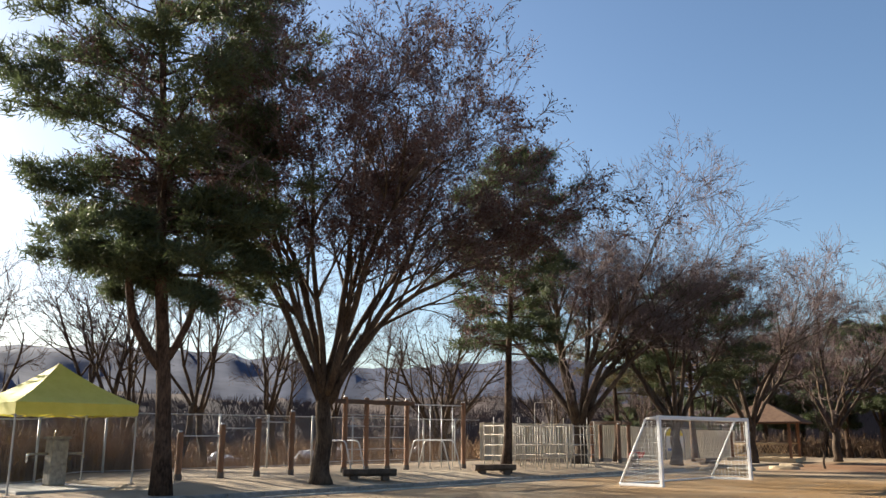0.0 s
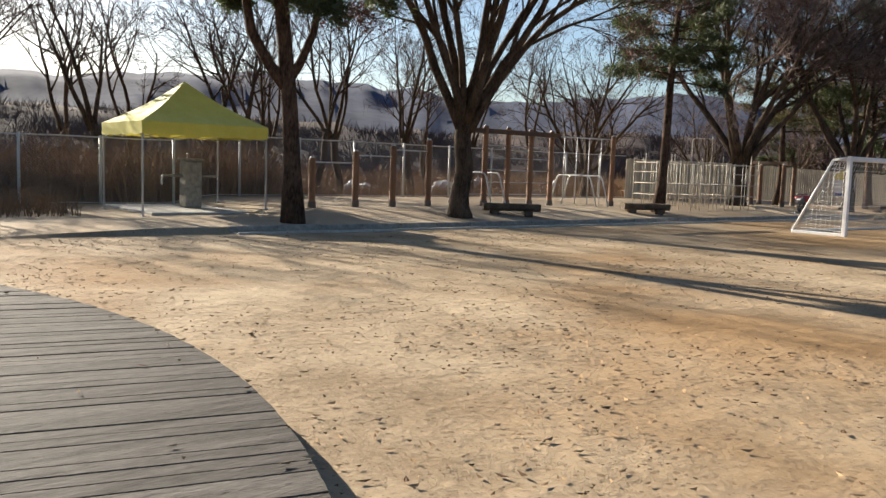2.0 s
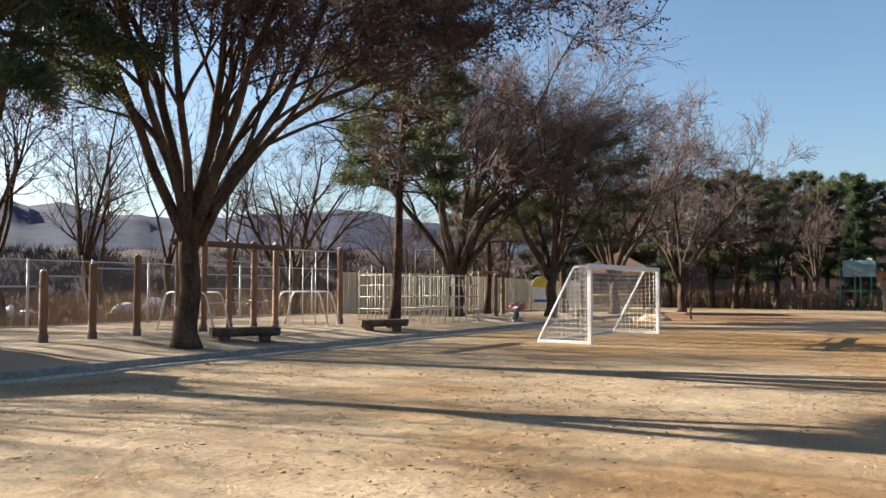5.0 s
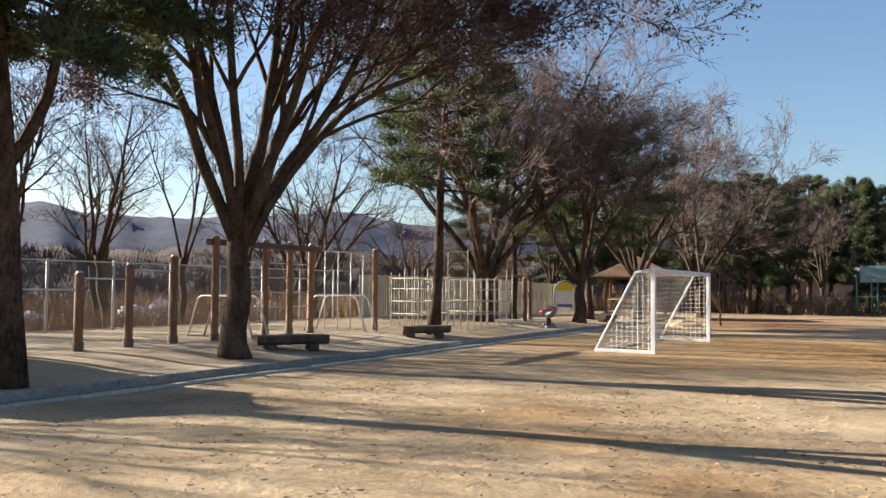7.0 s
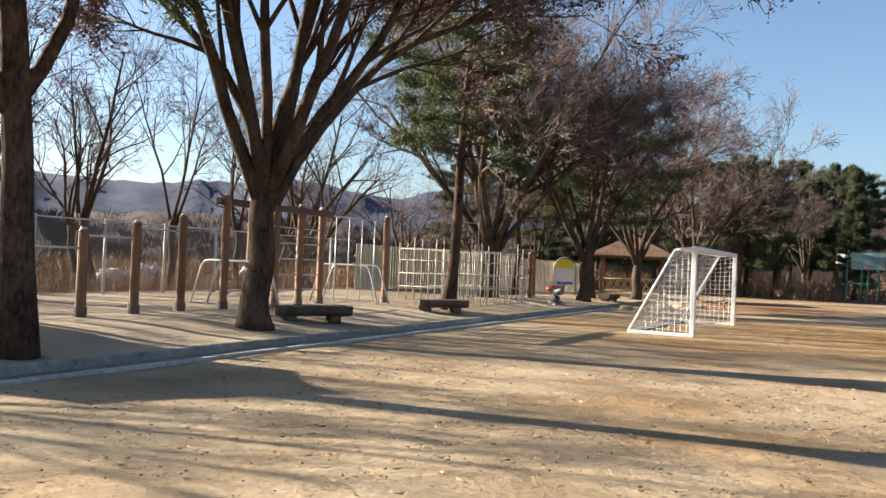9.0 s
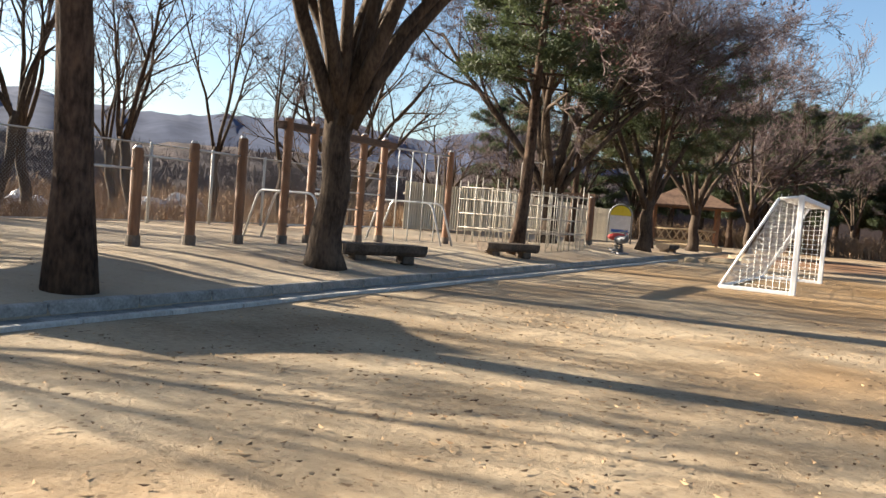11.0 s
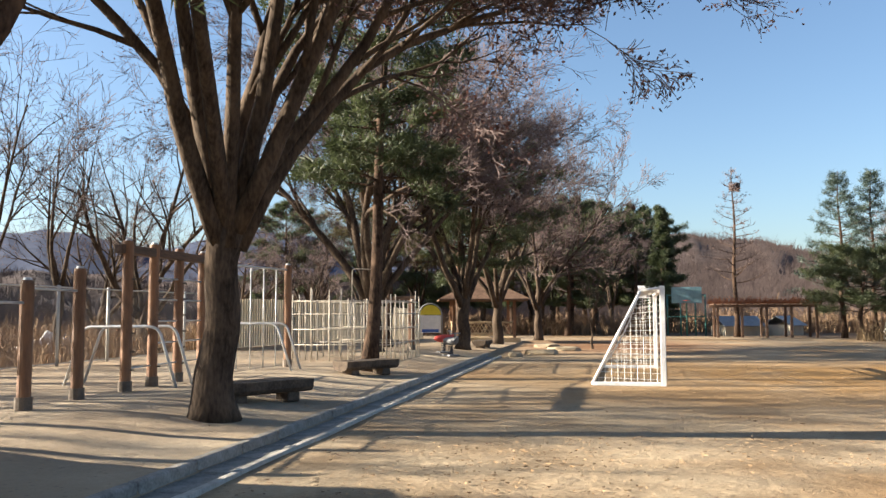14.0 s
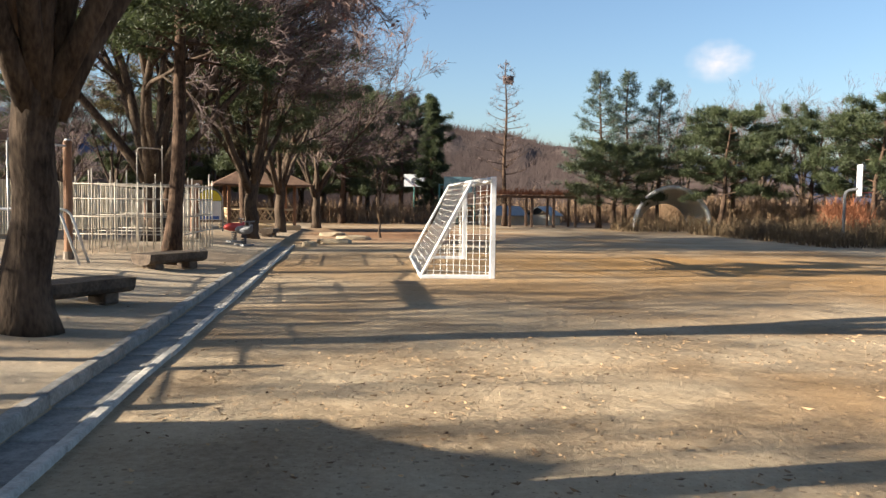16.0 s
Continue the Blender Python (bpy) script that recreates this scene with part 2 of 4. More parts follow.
# distance haze is put into the blue-grey base colour of the far range
M_MOUNT = mat("far_mountain_hazed", (0.024, 0.033, 0.064), (0.058, 0.070, 0.112), 0.012, 1.0, 0.0, fine=0.07)
M_PLASTIC = mat("plastic_sheet", (0.60, 0.60, 0.60), (0.80, 0.80, 0.80), 1.5, 0.4, 0.3)
M_TILE = mat("grey_roof", (0.20, 0.21, 0.22), (0.32, 0.33, 0.34), 4, 0.6, 0.2)
M_LITTER = mat("leaf_litter", (0.13, 0.070, 0.035), (0.44, 0.28, 0.14), 9, 0.9, 0.0)
def vary_islands(m, tones):
    """Give every loose piece of a joined mesh its own tone."""
    nt = m.node_tree
    g = nt.nodes.new("ShaderNodeNewGeometry")
    r = nt.nodes.new("ShaderNodeValToRGB")
    r.color_ramp.elements[0].color, r.color_ramp.elements[1].color = (*tones[0], 1), (*tones[1], 1)
    nt.links.new(g.outputs["Random Per Island"], r.inputs["Fac"])
    nt.links.new(r.outputs["Color"], nt.nodes["Principled BSDF"].inputs["Base Color"])


vary_islands(M_LITTER, ((0.06, 0.030, 0.016), (0.44, 0.29, 0.16)))
M_SLAB = mat("flat_stone", (0.24, 0.19, 0.13), (0.40, 0.32, 0.22), 5, 0.95, 0.4)


def cloud_material():
    """Thin vapour: denser in the middle, broken up by noise towards the rim."""
    m = bpy.data.materials.new("cloud_vapour_glow")
    m.use_nodes = True
    nt = m.node_tree
    nt.nodes.remove(nt.nodes["Principled BSDF"])
    co = nt.nodes.new("ShaderNodeTexCoord")
    gr = nt.nodes.new("ShaderNodeTexGradient")
    gr.gradient_type = "SPHERICAL"
    ns = nt.nodes.new("ShaderNodeTexNoise")
    ns.inputs["Scale"].default_value, ns.inputs["Detail"].default_value = 2.6, 6
    mul = nt.nodes.new("ShaderNodeMath")
    mul.operation = "MULTIPLY"
    mr = nt.nodes.new("ShaderNodeMapRange")
    mr.inputs[1].default_value, mr.inputs[2].default_value = 0.08, 0.55
    mr.inputs[4].default_value = 0.85
    # emission stands in for sunlight on the vapour
    glow = nt.nodes.new("ShaderNodeEmission")
    glow.inputs["Color"].default_value, glow.inputs["Strength"].default_value = (0.95, 0.90, 0.92, 1), 0.29
    clear = nt.nodes.new("ShaderNodeBsdfTransparent")
    ms = nt.nodes.new("ShaderNodeMixShader")
    nt.links.new(co.outputs["Object"], gr.inputs["Vector"])
    nt.links.new(co.outputs["Object"], ns.inputs["Vector"])
    nt.links.new(gr.outputs["Fac"], mul.inputs[0])
    nt.links.new(ns.outputs["Fac"], mul.inputs[1])
    nt.links.new(mul.outputs[0], mr.inputs[0])
    nt.links.new(mr.outputs[0], ms.inputs[0])
    nt.links.new(clear.outputs[0], ms.inputs[1])
    nt.links.new(glow.outputs[0], ms.inputs[2])
    nt.links.new(ms.outputs[0], nt.nodes["Material Output"].inputs["Surface"])
    return m


M_CLOUD = cloud_material()


# ---------------- mesh helpers ----------------
def mesh_ob(name, V, F, material, parent=None, smooth=False, label=""):
    me = bpy.data.meshes.new(name)
    me.from_pydata([tuple(v) for v in V], [], F)
    me.update()
    if smooth:
        me.polygons.foreach_set("use_smooth", [True] * len(me.polygons))
    me.materials.append(material)
    ob = new(name, me)
    ob.parent = parent
    if label:
        ob["label"] = label
    return ob


def part(name, bm, material, parent=None, label="", smooth=False):
    me = bpy.data.meshes.new(name)
    bmesh.ops.recalc_face_normals(bm, faces=bm.faces)
    bm.to_mesh(me)
    bm.free()
    if smooth:
        me.polygons.foreach_set("use_smooth", [True] * len(me.polygons))
    me.materials.append(material)
    ob = new(name, me)
    ob.parent = parent
    if label:
        ob["label"] = label
    return ob


def thing(name, m, label, category, group="", kind=""):
    ob = new(name)
    ob.empty_display_size = 0.2
    ob.matrix_basis = m
    return tagged(ob, label, category, group, kind)


def box(bm, x0, x1, y0, y1, z0, z1, bevel=0.0):
    r = bmesh.ops.create_cube(bm, size=1)
    for v in r["verts"]:
        v.co = Vector((x0 + (v.co.x + .5) * (x1 - x0), y0 + (v.co.y + .5) * (y1 - y0), z0 + (v.co.z + .5) * (z1 - z0)))
    if bevel:
        es = {e for v in r["verts"] for e in v.link_edges}
        bmesh.ops.bevel(bm, geom=list(es), offset=bevel, segments=2, affect="EDGES", profile=0.5)
    return bm


def box_bm(*a, bevel=0.0):
    return box(bmesh.new(), *a, bevel=bevel)


def tube(V, F, pts, radii, sides=6, cap=True):
    """Append a tapered tube along pts to the vertex and face lists."""
    base = len(V)
    n = len(pts)
    ref = Vector((0.31, 0.87, 0.38))
    for i, p in enumerate(pts):
        d = (pts[min(i + 1, n - 1)] - pts[max(i - 1, 0)]).normalized()
        a = d.cross(ref if abs(d.dot(ref)) < 0.95 else Vector((1, 0, 0))).normalized()
        b = d.cross(a)
        for k in range(sides):
            t = 2 * math.pi * k / sides
            V.append(p + (a * math.cos(t) + b * math.sin(t)) * radii[i])
    for i in range(n - 1):
        for k in range(sides):
            k2 = (k + 1) % sides
            o = base + i * sides
            F.append((o + k, o + k2, o + sides + k2, o + sides + k))
    if cap and sides > 2:
        F.append(tuple(base + k for k in reversed(range(sides))))
        F.append(tuple(base + (n - 1) * sides + k for k in range(sides)))


def tube_ob(name, lines, r, material, parent=None, sides=8, label=""):
    V, F = [], []
    for pts in lines:
        tube(V, F, [Vector(p) for p in pts], [r] * len(pts), sides)
    return mesh_ob(name, V, F, material, parent, smooth=sides > 5, label=label)


def arc(points, steps=6, rad=0.25):
    """Round the inner corners of a polyline."""
    pts = [Vector(p) for p in points]
    out = [pts[0]]
    for a, b, c in zip(pts, pts[1:], pts[2:]):
        u, w = (a - b).normalized(), (c - b).normalized()
        p0, p1 = b + u * rad, b + w * rad
        for i in range(steps + 1):
            t = i / steps
            out.append(p0 * (1 - t) ** 2 + b * 2 * t * (1 - t) + p1 * t * t)
    return out + [pts[-1]]


# ---------------- ground ----------------
def smooth01(a, b, x):
    t = min(1, max(0, (x - a) / (b - a)))
    return t * t * (3 - 2 * t)


def ground_z(x, y):
    """Height of the ground: the yard is flat, the play area behind the kerb lies higher."""
    bumps = 0.018 * noise.noise(Vector((x * 0.5, y * 0.5, 0))) + 0.008 * noise.noise(Vector((x * 2, y * 2, 3)))
    if x > -4.93 or y > 42:
        h = bumps - 0.004
    else:
        h = 0.105 + 0.17 * smooth01(-5.0, -7.5, x) - 0.24 * smooth01(-10.6, -12.0, y) * smooth01(-5.8, -8.5, x)
        h *= smooth01(-19.0, -15.0, y)
        h = h * (1 - smooth01(14, 30, y)) + bumps
    if x < -14:
        h += -0.012 * min(-14 - x, 60) - 0.3 * smooth01(-14, -18, x)
    return h


def make_ground():
    xs = [-1500, -700, -300, -150, -90, -60] + list(np.arange(-45, -5.0, 0.8)) + [-5.0, -4.96, -4.90, -4.4, -4.0] + list(np.arange(-3.4, 20, 0.6)) + [22, 25, 30, 40, 60, 100, 200, 500, 1500]
    ys = [-1500, -500, -200, -90, -50, -35] + list(np.arange(-28, 26, 0.6)) + list(np.arange(26, 62, 2.0)) + [70, 90, 140, 250, 600, 1500]
    V = [(x, y, ground_z(x, y)) for y in ys for x in xs]
    n = len(xs)
    F = [(j * n + i, j * n + i + 1, (j + 1) * n + i + 1, (j + 1) * n + i) for j in range(len(ys) - 1) for i in range(n - 1)]
    g = mesh_ob("ground", V, F, M_SAND, smooth=True)
    return tagged(g, "sandy schoolyard earth with reddish patches, raised behind a kerb", "ground", kind="structure")


make_ground()


def crest_at(table, az):
    """Crest height in degrees at a bearing, between (bearing, height) stations."""
    for (a, ha), (b, hb) in zip(table, table[1:]):
        if a <= az <= b:
            return ha + (hb - ha) * smooth01(a, b, az)
    return table[0][1] if az < table[0][0] else table[-1][1]


MOUNT_CREST = [(20, 2.5), (60, 3.0), (90, 3.6), (106, 4.1), (111, 5.5), (114, 5.8), (120, 4.4), (126, 5.4), (131, 5.0), (138, 4.5), (146, 5.2), (156, 5.8), (170, 5.0), (200, 4.0)]
HILL_CREST = [(54, 1.6), (61, 2.2), (68, 3.2), (75, 4.7), (80, 5.8), (85, 6.3), (90, 5.9), (97, 4.8), (106, 3.0), (116, 1.5)]
SLOPE_CREST = [(96, 3.2), (108, 3.7), (120, 3.1), (132, 3.7), (145, 3.3), (160, 3.8), (180, 4.0), (225, 4.0)]


def wooded(name, az0, az1, dist, table, count, seed, material, label, depth=0.5, curve=1.25):
    """Far bare woods as many thin uneven crowns on a slope that rises with distance."""
    rng = random.Random(seed)
    V, F = [], []
    for _ in range(count):
        deg = rng.uniform(az0, az1)
        az = radians(deg)
        h = dist * math.tan(radians(max(0.3, crest_at(table, deg) - 0.6)))
        u = rng.random() ** 0.8
        d = dist * (1 - depth * (1 - u))
        z = -3 + (h + 3) * u ** curve
        x, y = math.cos(az) * d, math.sin(az) * d
        H = rng.uniform(1.6, 4.2) * dist / 190
        for _k in range(7):
            ox, oz = rng.uniform(-.55, .55) * H, rng.uniform(0.35, 0.85) * H
            w = 0.035 * H
            o = len(V)
            tx, ty = -math.sin(az), math.cos(az)
            V += [(x - tx * w, y - ty * w, z - 0.5), (x + tx * w, y + ty * w, z - 0.5), (x + tx * ox + rng.uniform(-.4, .4), y + ty * ox + rng.uniform(-.4, .4), z + oz)]
            F.append((o, o + 1, o + 2))
    return tagged(mesh_ob(name, V, F, material), label, "woods", kind="stuff")


def ridge(name, az0, az1, dist, el, seed, material, label, wob=0.35, steps=140, depth=0.5, table=None):
    """A hill range round the origin between two bearings: crest height in degrees, with a rough crest line."""
    V, F = [], []
    for i in range(steps + 1):
        a = radians(az0 + (az1 - az0) * i / steps)
        q = i / steps
        c = el * (0.75 + wob * noise.fractal(Vector((q * (az1 - az0) * 0.15, seed, 0)), 0.9, 2.1, 5))
        if table:
            c = crest_at(table, az0 + (az1 - az0) * q) - (0.25 if dist < 500 else 0) + 0.35 * noise.fractal(Vector((q * (az1 - az0) * 0.35, seed, 1)), 0.9, 2.1, 4)
        c += 0.12 * noise.noise(Vector((q * (az1 - az0) * 2.2, seed, 5)))
        c *= smooth01(0, 0.10, q) * smooth01(1, 0.90, q)
        h = max(1.0, dist * math.tan(radians(max(c, 0.05))))
        for k in range(9):
            u = k / 8
            d = dist * (1 - depth * (1 - u))
            dd = d * (1 + 0.05 * noise.noise(Vector((i * 0.25, k * 0.9, seed))))
            z = -3 + (h + 3) * (u ** 1.25) * (1 + 0.10 * (1 - u) * noise.noise(Vector((i * 0.2, k * 0.8, seed + 7))))
            V.append((math.cos(a) * dd, math.sin(a) * dd, z))
        V.append((math.cos(a) * dist * 1.3, math.sin(a) * dist * 1.3, -5))
    for i in range(steps):
        for k in range(9):
            o = i * 10 + k
            F.append((o, o + 1, o + 11, o + 10))
    return tagged(mesh_ob(name, V, F, material, smooth=True), label, "hills", kind="structure")


ridge("backdrop_mountains", 20, 200, 900, 6.3, 3.1, M_MOUNT, "mountain range on the horizon, coloured blue-grey for haze", steps=300, table=MOUNT_CREST)
ridge("backdrop_woods", 96, 225, 150, 4.6, 8.4, M_HILL, "brown wooded slope beyond the fence", table=SLOPE_CREST)
ridge("backdrop_hill", 56, 116, 190, 6.3, 5.7, M_HILL, "bare brown wooded hill behind the yard", table=HILL_CREST)
ridge("backdrop_rear", 190, 420, 400, 6.0, 1.7, M_HILL, "brown wooded hills all round", wob=0.3)
wooded("far_woods", 98, 222, 150, SLOPE_CREST, 14000, 81, M_FUZZ, "leafless brown woods on the slope beyond the fence")
wooded("far_woods", 58, 114, 190, HILL_CREST, 20000, 82, M_FUZZ, "leafless brown woods on the hill behind the yard")

cloud = mesh_ob("backdrop_cloud", [(-1, 0, -1), (1, 0, -1), (1, 0, 1), (-1, 0, 1)], [(0, 1, 2, 3)], M_CLOUD)
cloud.matrix_basis = pose(331, 712, 131, 0, 0, -25) @ Matrix.Diagonal((38, 1, 25, 1))
tagged(cloud, "small pale cloud low in the blue sky", "cloud", kind="structure")

# ---------------- trees ----------------
RNG = random.Random(7)


def rvec(rng, s=1.0):
    return Vector((rng.uniform(-s, s), rng.uniform(-s, s), rng.uniform(-s, s)))


def grow(rng, store, p, d, length, r, level, top, conf):
    """One branch with its side branches. store: level -> (V, F); conf: per level (children, length ratio, angle)."""
    n = max(2, int(length / 0.55)) if level < 2 else 3 if level == 2 else 2
    n = min(n, 8)
    pts, radii, q, w = [p.copy()], [r], p.copy(), d.copy()
    for i in range(n):
        w = (w + rvec(rng, 0.15 + 0.03 * level) + Vector((0, 0, conf["up"]))
             + (Vector((q.x, q.y, 0)).normalized() * conf["out"] if level == 0 and q.xy.length > 0.01 else Vector())).normalized()
        q = q + w * (length / n)
        pts.append(q.copy())
        radii.append(max(conf["min"], r * (1 - 0.72 * (i + 1) / n)))
    V, F = store["wood" if level < 3 else "twig"]
    tube(V, F, pts, radii, 8 if level == 0 else 5 if level == 1 else 4 if level == 2 else 3, cap=level < 2)
    if level < len(conf["kids"]):
        k, ratio, ang = conf["kids"][level]
        for j in range(k):
            f = 0.28 + 0.72 * (j + rng.random()) / k
            i = min(int(f * n), n - 1)
            o = pts[i].lerp(pts[i + 1], f * n - i)
            dd = (pts[i + 1] - pts[i]).normalized()
            side = dd.cross(rvec(rng)).normalized()
            a = radians(ang * rng.uniform(0.6, 1.35))
            nd = dd * math.cos(a) + side * math.sin(a)
            grow(rng, store, o, nd, length * ratio * rng.uniform(0.7, 1.2), max(conf["min"], radii[i] * 0.6), level + 1, top, conf)
    else:
        store["tips"].append((pts[-1], w))


def leaves_at(rng, tips, share, count, size, spread):
    V, F = [], []
    for p, d in tips:
        if rng.random() > share:
            continue
        for _ in range(count):
            c = p + rvec(rng, spread)
            a, b = rvec(rng).normalized() * size * rng.uniform(0.6, 1.3), rvec(rng).normalized() * size * 0.6
            o = len(V)
            V += [c - a, c + b, c + a, c - b]
            F.append((o, o + 1, o + 2, o + 3))
    return V, F


def flare(h, k=0.42):
    return 1 + k * math.exp(-h * 4.5)


def broad_tree(name, x, y, label, seed, trunk_h, r, stems, stem_len, tilt, kids, leaf=0.0, up=0.06, lean=(0, 0), minr=0.006, group="", z=None, leaf_material=None, out=0.0):
    """A leafless vase-shaped tree: short trunk, several rising stems, fine twigs and a few dead leaves."""
    rng = random.Random(seed)
    base = ground_z(x, y) - 0.05 if z is None else z
    t = thing(name, pose(x, y, base), label, "tree", group)
    store = {"wood": ([], []), "twig": ([], []), "tips": []}
    n = 9
    pts = [Vector((lean[0] * i / n + 0.03 * math.sin(i * 1.3 + seed), lean[1] * i / n + 0.03 * math.cos(i + seed), trunk_h * i / n)) for i in range(n + 1)]
    tube(*store["wood"], pts, [r * flare(p.z) * (1 - 0.22 * p.z / trunk_h) + (0.12 * r if p.z > 0.85 * trunk_h else 0) for p in pts], 14)
    conf = {"up": up, "out": out, "min": minr, "kids": kids}
    for i in range(stems):
        a = 2 * math.pi * (i + rng.uniform(-0.3, 0.3)) / stems
        ti = radians(tilt * (0.35 if i % 3 == 0 else 1.0) * rng.uniform(0.75, 1.2))
        d = Vector((math.cos(a) * math.sin(ti), math.sin(a) * math.sin(ti), math.cos(ti)))
        o = pts[-1] + Vector((math.cos(a), math.sin(a), 0)) * r * 0.45 + Vector((0, 0, -0.18 - 0.22 * (i % 2)))
        grow(rng, store, o, d, stem_len * rng.uniform(0.8, 1.15), r * rng.uniform(0.42, 0.58), 0, stem_len, conf)
    mesh_ob("trunk", *store["wood"], M_BARK, t, smooth=True)
    if store["twig"][0]:
        mesh_ob("crown", *store["twig"], M_TWIG, t)
    if leaf:
        lv = leaves_at(rng, store["tips"], leaf, 5, 0.045, 0.16)
        if lv[0]:
            mesh_ob("foliage", *lv, leaf_material or M_LEAF, t, label="clusters of withered dark red leaves")
    return t


def needle_clumps(rng, places, blades, length, material, parent, width=0.016, name="crown"):
    """Tufts of needles: thin triangles fanning out from each place along its direction."""
    if not places:
        return None
    P = np.repeat(np.array([p for p, _ in places]), blades, axis=0)
    D = np.repeat(np.array([d for _, d in places]), blades, axis=0)
    rs = np.random.RandomState(rng.randint(0, 10 ** 6))
    n = len(P)
    E = rs.normal(size=(n, 3)) + D * 0.9 + np.array([0, 0, 0.25])
    E /= np.linalg.norm(E, axis=1)[:, None]
    L = length * rs.uniform(0.6, 1.2, size=(n, 1))
    S = np.cross(E, rs.normal(size=(n, 3)))
    S /= np.linalg.norm(S, axis=1)[:, None] + 1e-9
    O = P + rs.normal(size=(n, 3)) * length * 0.35
    V = np.stack([O - S * width, O + S * width, O + E * L], axis=1).reshape(-1, 3)
    me = bpy.data.meshes.new(name)
    me.vertices.add(3 * n)
    me.vertices.foreach_set("co", V.ravel())
    me.loops.add(3 * n)
    me.loops.foreach_set("vertex_index", np.arange(3 * n))
    me.polygons.add(n)
    me.polygons.foreach_set("loop_start", np.arange(n) * 3)
    me.polygons.foreach_set("loop_total", np.full(n, 3))
    me.update()
    me.validate()
    me.materials.append(material)
    ob = new(name, me)
    ob.parent = parent
    return ob


def pine_tree(name, x, y, label, seed, height, r, crown_from, radius, limbs, tufts=26, material=None, lean=(0, 0), forks=(), group="", shape="pine", droop=-0.05, blades=34, blade=0.26, bark=None):
    """A conifer: trunk, limbs in loose whorls, side shoots and needle tufts."""
    rng = random.Random(seed)
    t = thing(name, pose(x, y, ground_z(x, y) - 0.05), label, "tree", group)
    V, F = [], []
    n = 12
    pts = [Vector((lean[0] * (i / n) + 0.05 * math.sin(i * 0.9 + seed), lean[1] * i / n + 0.05 * math.cos(i * 1.1 + seed), height * i / n)) for i in range(n + 1)]
    tube(V, F, pts, [max(0.02, r * flare(p.z) * (1 - 0.9 * p.z / height)) for p in pts], 12)

    def axis(h):
        f = max(0, min(n - 1e-6, h / height * n))
        i = int(f)
        return pts[i].lerp(pts[i + 1], f - i)

    tips = []

    def limb(o, d, ln, rad):
        m = 6
        lp, q, w = [o.copy()], o.copy(), d.copy()
        for i in range(m):
            w = (w + rvec(rng, 0.13) + Vector((0, 0, droop + 0.05 * i / m))).normalized()
            q = q + w * ln / m
            lp.append(q.copy())
        tube(V, F, lp, [max(0.008, rad * (1 - 0.85 * i / m)) for i in range(m + 1)], 5)
        for j in range(tufts):
            f = 0.30 + 0.70 * rng.random()
            i = min(int(f * m), m - 1)
            o2 = lp[i].lerp(lp[i + 1], f * m - i)
            dd = (lp[i + 1] - lp[i]).normalized()
            sd = dd.cross(Vector((0, 0, 1))).normalized() * rng.choice((-1, 1))
            e = (dd * 0.6 + sd * rng.uniform(0.2, 1) + Vector((0, 0, rng.uniform(-0.15, 0.35)))).normalized()
            ll = ln * rng.uniform(0.08, 0.28) * (1.15 - f * 0.4)
            tip = o2 + e * ll
            if j % 2 == 0:
                tube(V, F, [o2, tip], [0.012, 0.006], 3, cap=False)
            tips.append((tip, e))
            tips.append((o2.lerp(tip, 0.55) + rvec(rng, 0.08), e))
        tips.append((lp[-1], w))

    for fz, az, tilt, ln, rad in forks:
        o = axis(fz)
        ti = radians(tilt)
        mid = o + Vector((math.cos(az) * math.sin(ti), math.sin(az) * math.sin(ti), math.cos(ti))) * ln * 0.35
        end = mid + Vector((math.cos(az) * 0.18, math.sin(az) * 0.18, 1)).normalized() * ln * 0.65
        line = [o, o.lerp(mid, 0.5) + Vector((0, 0, -0.08)), mid, mid.lerp(end, 0.5), end]
        tube(V, F, line, [rad, rad * 0.9, rad * 0.8, rad * 0.55, rad * 0.2], 8)
        for k in range(7):
            a = rng.uniform(0, 6.28)
            limb(mid.lerp(end, 0.25 + 0.75 * k / 6), Vector((math.cos(a), math.sin(a), 0.25)).normalized(), radius * rng.uniform(0.35, 0.6), rad * 0.3)
    for k in range(limbs):
        u = (k + rng.random() * 0.8) / limbs
        h = crown_from + (height * 0.985 - crown_from) * u
        a = k * 2.39996 + rng.uniform(-0.4, 0.4)
        if shape == "spruce":
            ln, rise = radius * (1.02 - u) ** 0.85 + 0.15, 0.12
        elif shape == "umbrella":
            ln, rise = radius * (0.55 + 0.55 * math.sin(math.pi * min(1, u * 0.8 + 0.15))), 0.30
        else:
            ln, rise = radius * (0.50 + 0.62 * math.sin(math.pi * (0.12 + 0.80 * u))) * rng.uniform(0.75, 1.15) * (1 if u < 0.75 else 1.35 * (1.05 - u) / 0.3 * 0.9 + 0.05), 0.10 + 0.45 * u
        limb(axis(h), Vector((math.cos(a), math.sin(a), rise + rng.uniform(-0.1, 0.15))).normalized(), max(0.3, ln), max(0.015, r * 0.24 * (1 - 0.6 * u)))
    mesh_ob("trunk", V, F, bark or M_PBARK, t, smooth=True)
    needle_clumps(rng, tips, blades, blade, material or M_NEEDLE, t)
    return t


ZELK = [(6, 0.50, 24), (5, 0.52, 30), (5, 0.52, 34), (4, 0.55, 36), (5, 0.6, 34)]
ZELK_FAR = [(6, 0.50, 26), (6, 0.52, 32), (5, 0.55, 34), (5, 0.6, 34)]
BARE = [(6, 0.48, 38), (4, 0.50, 42), (4, 0.55, 42), (3, 0.6, 42)]

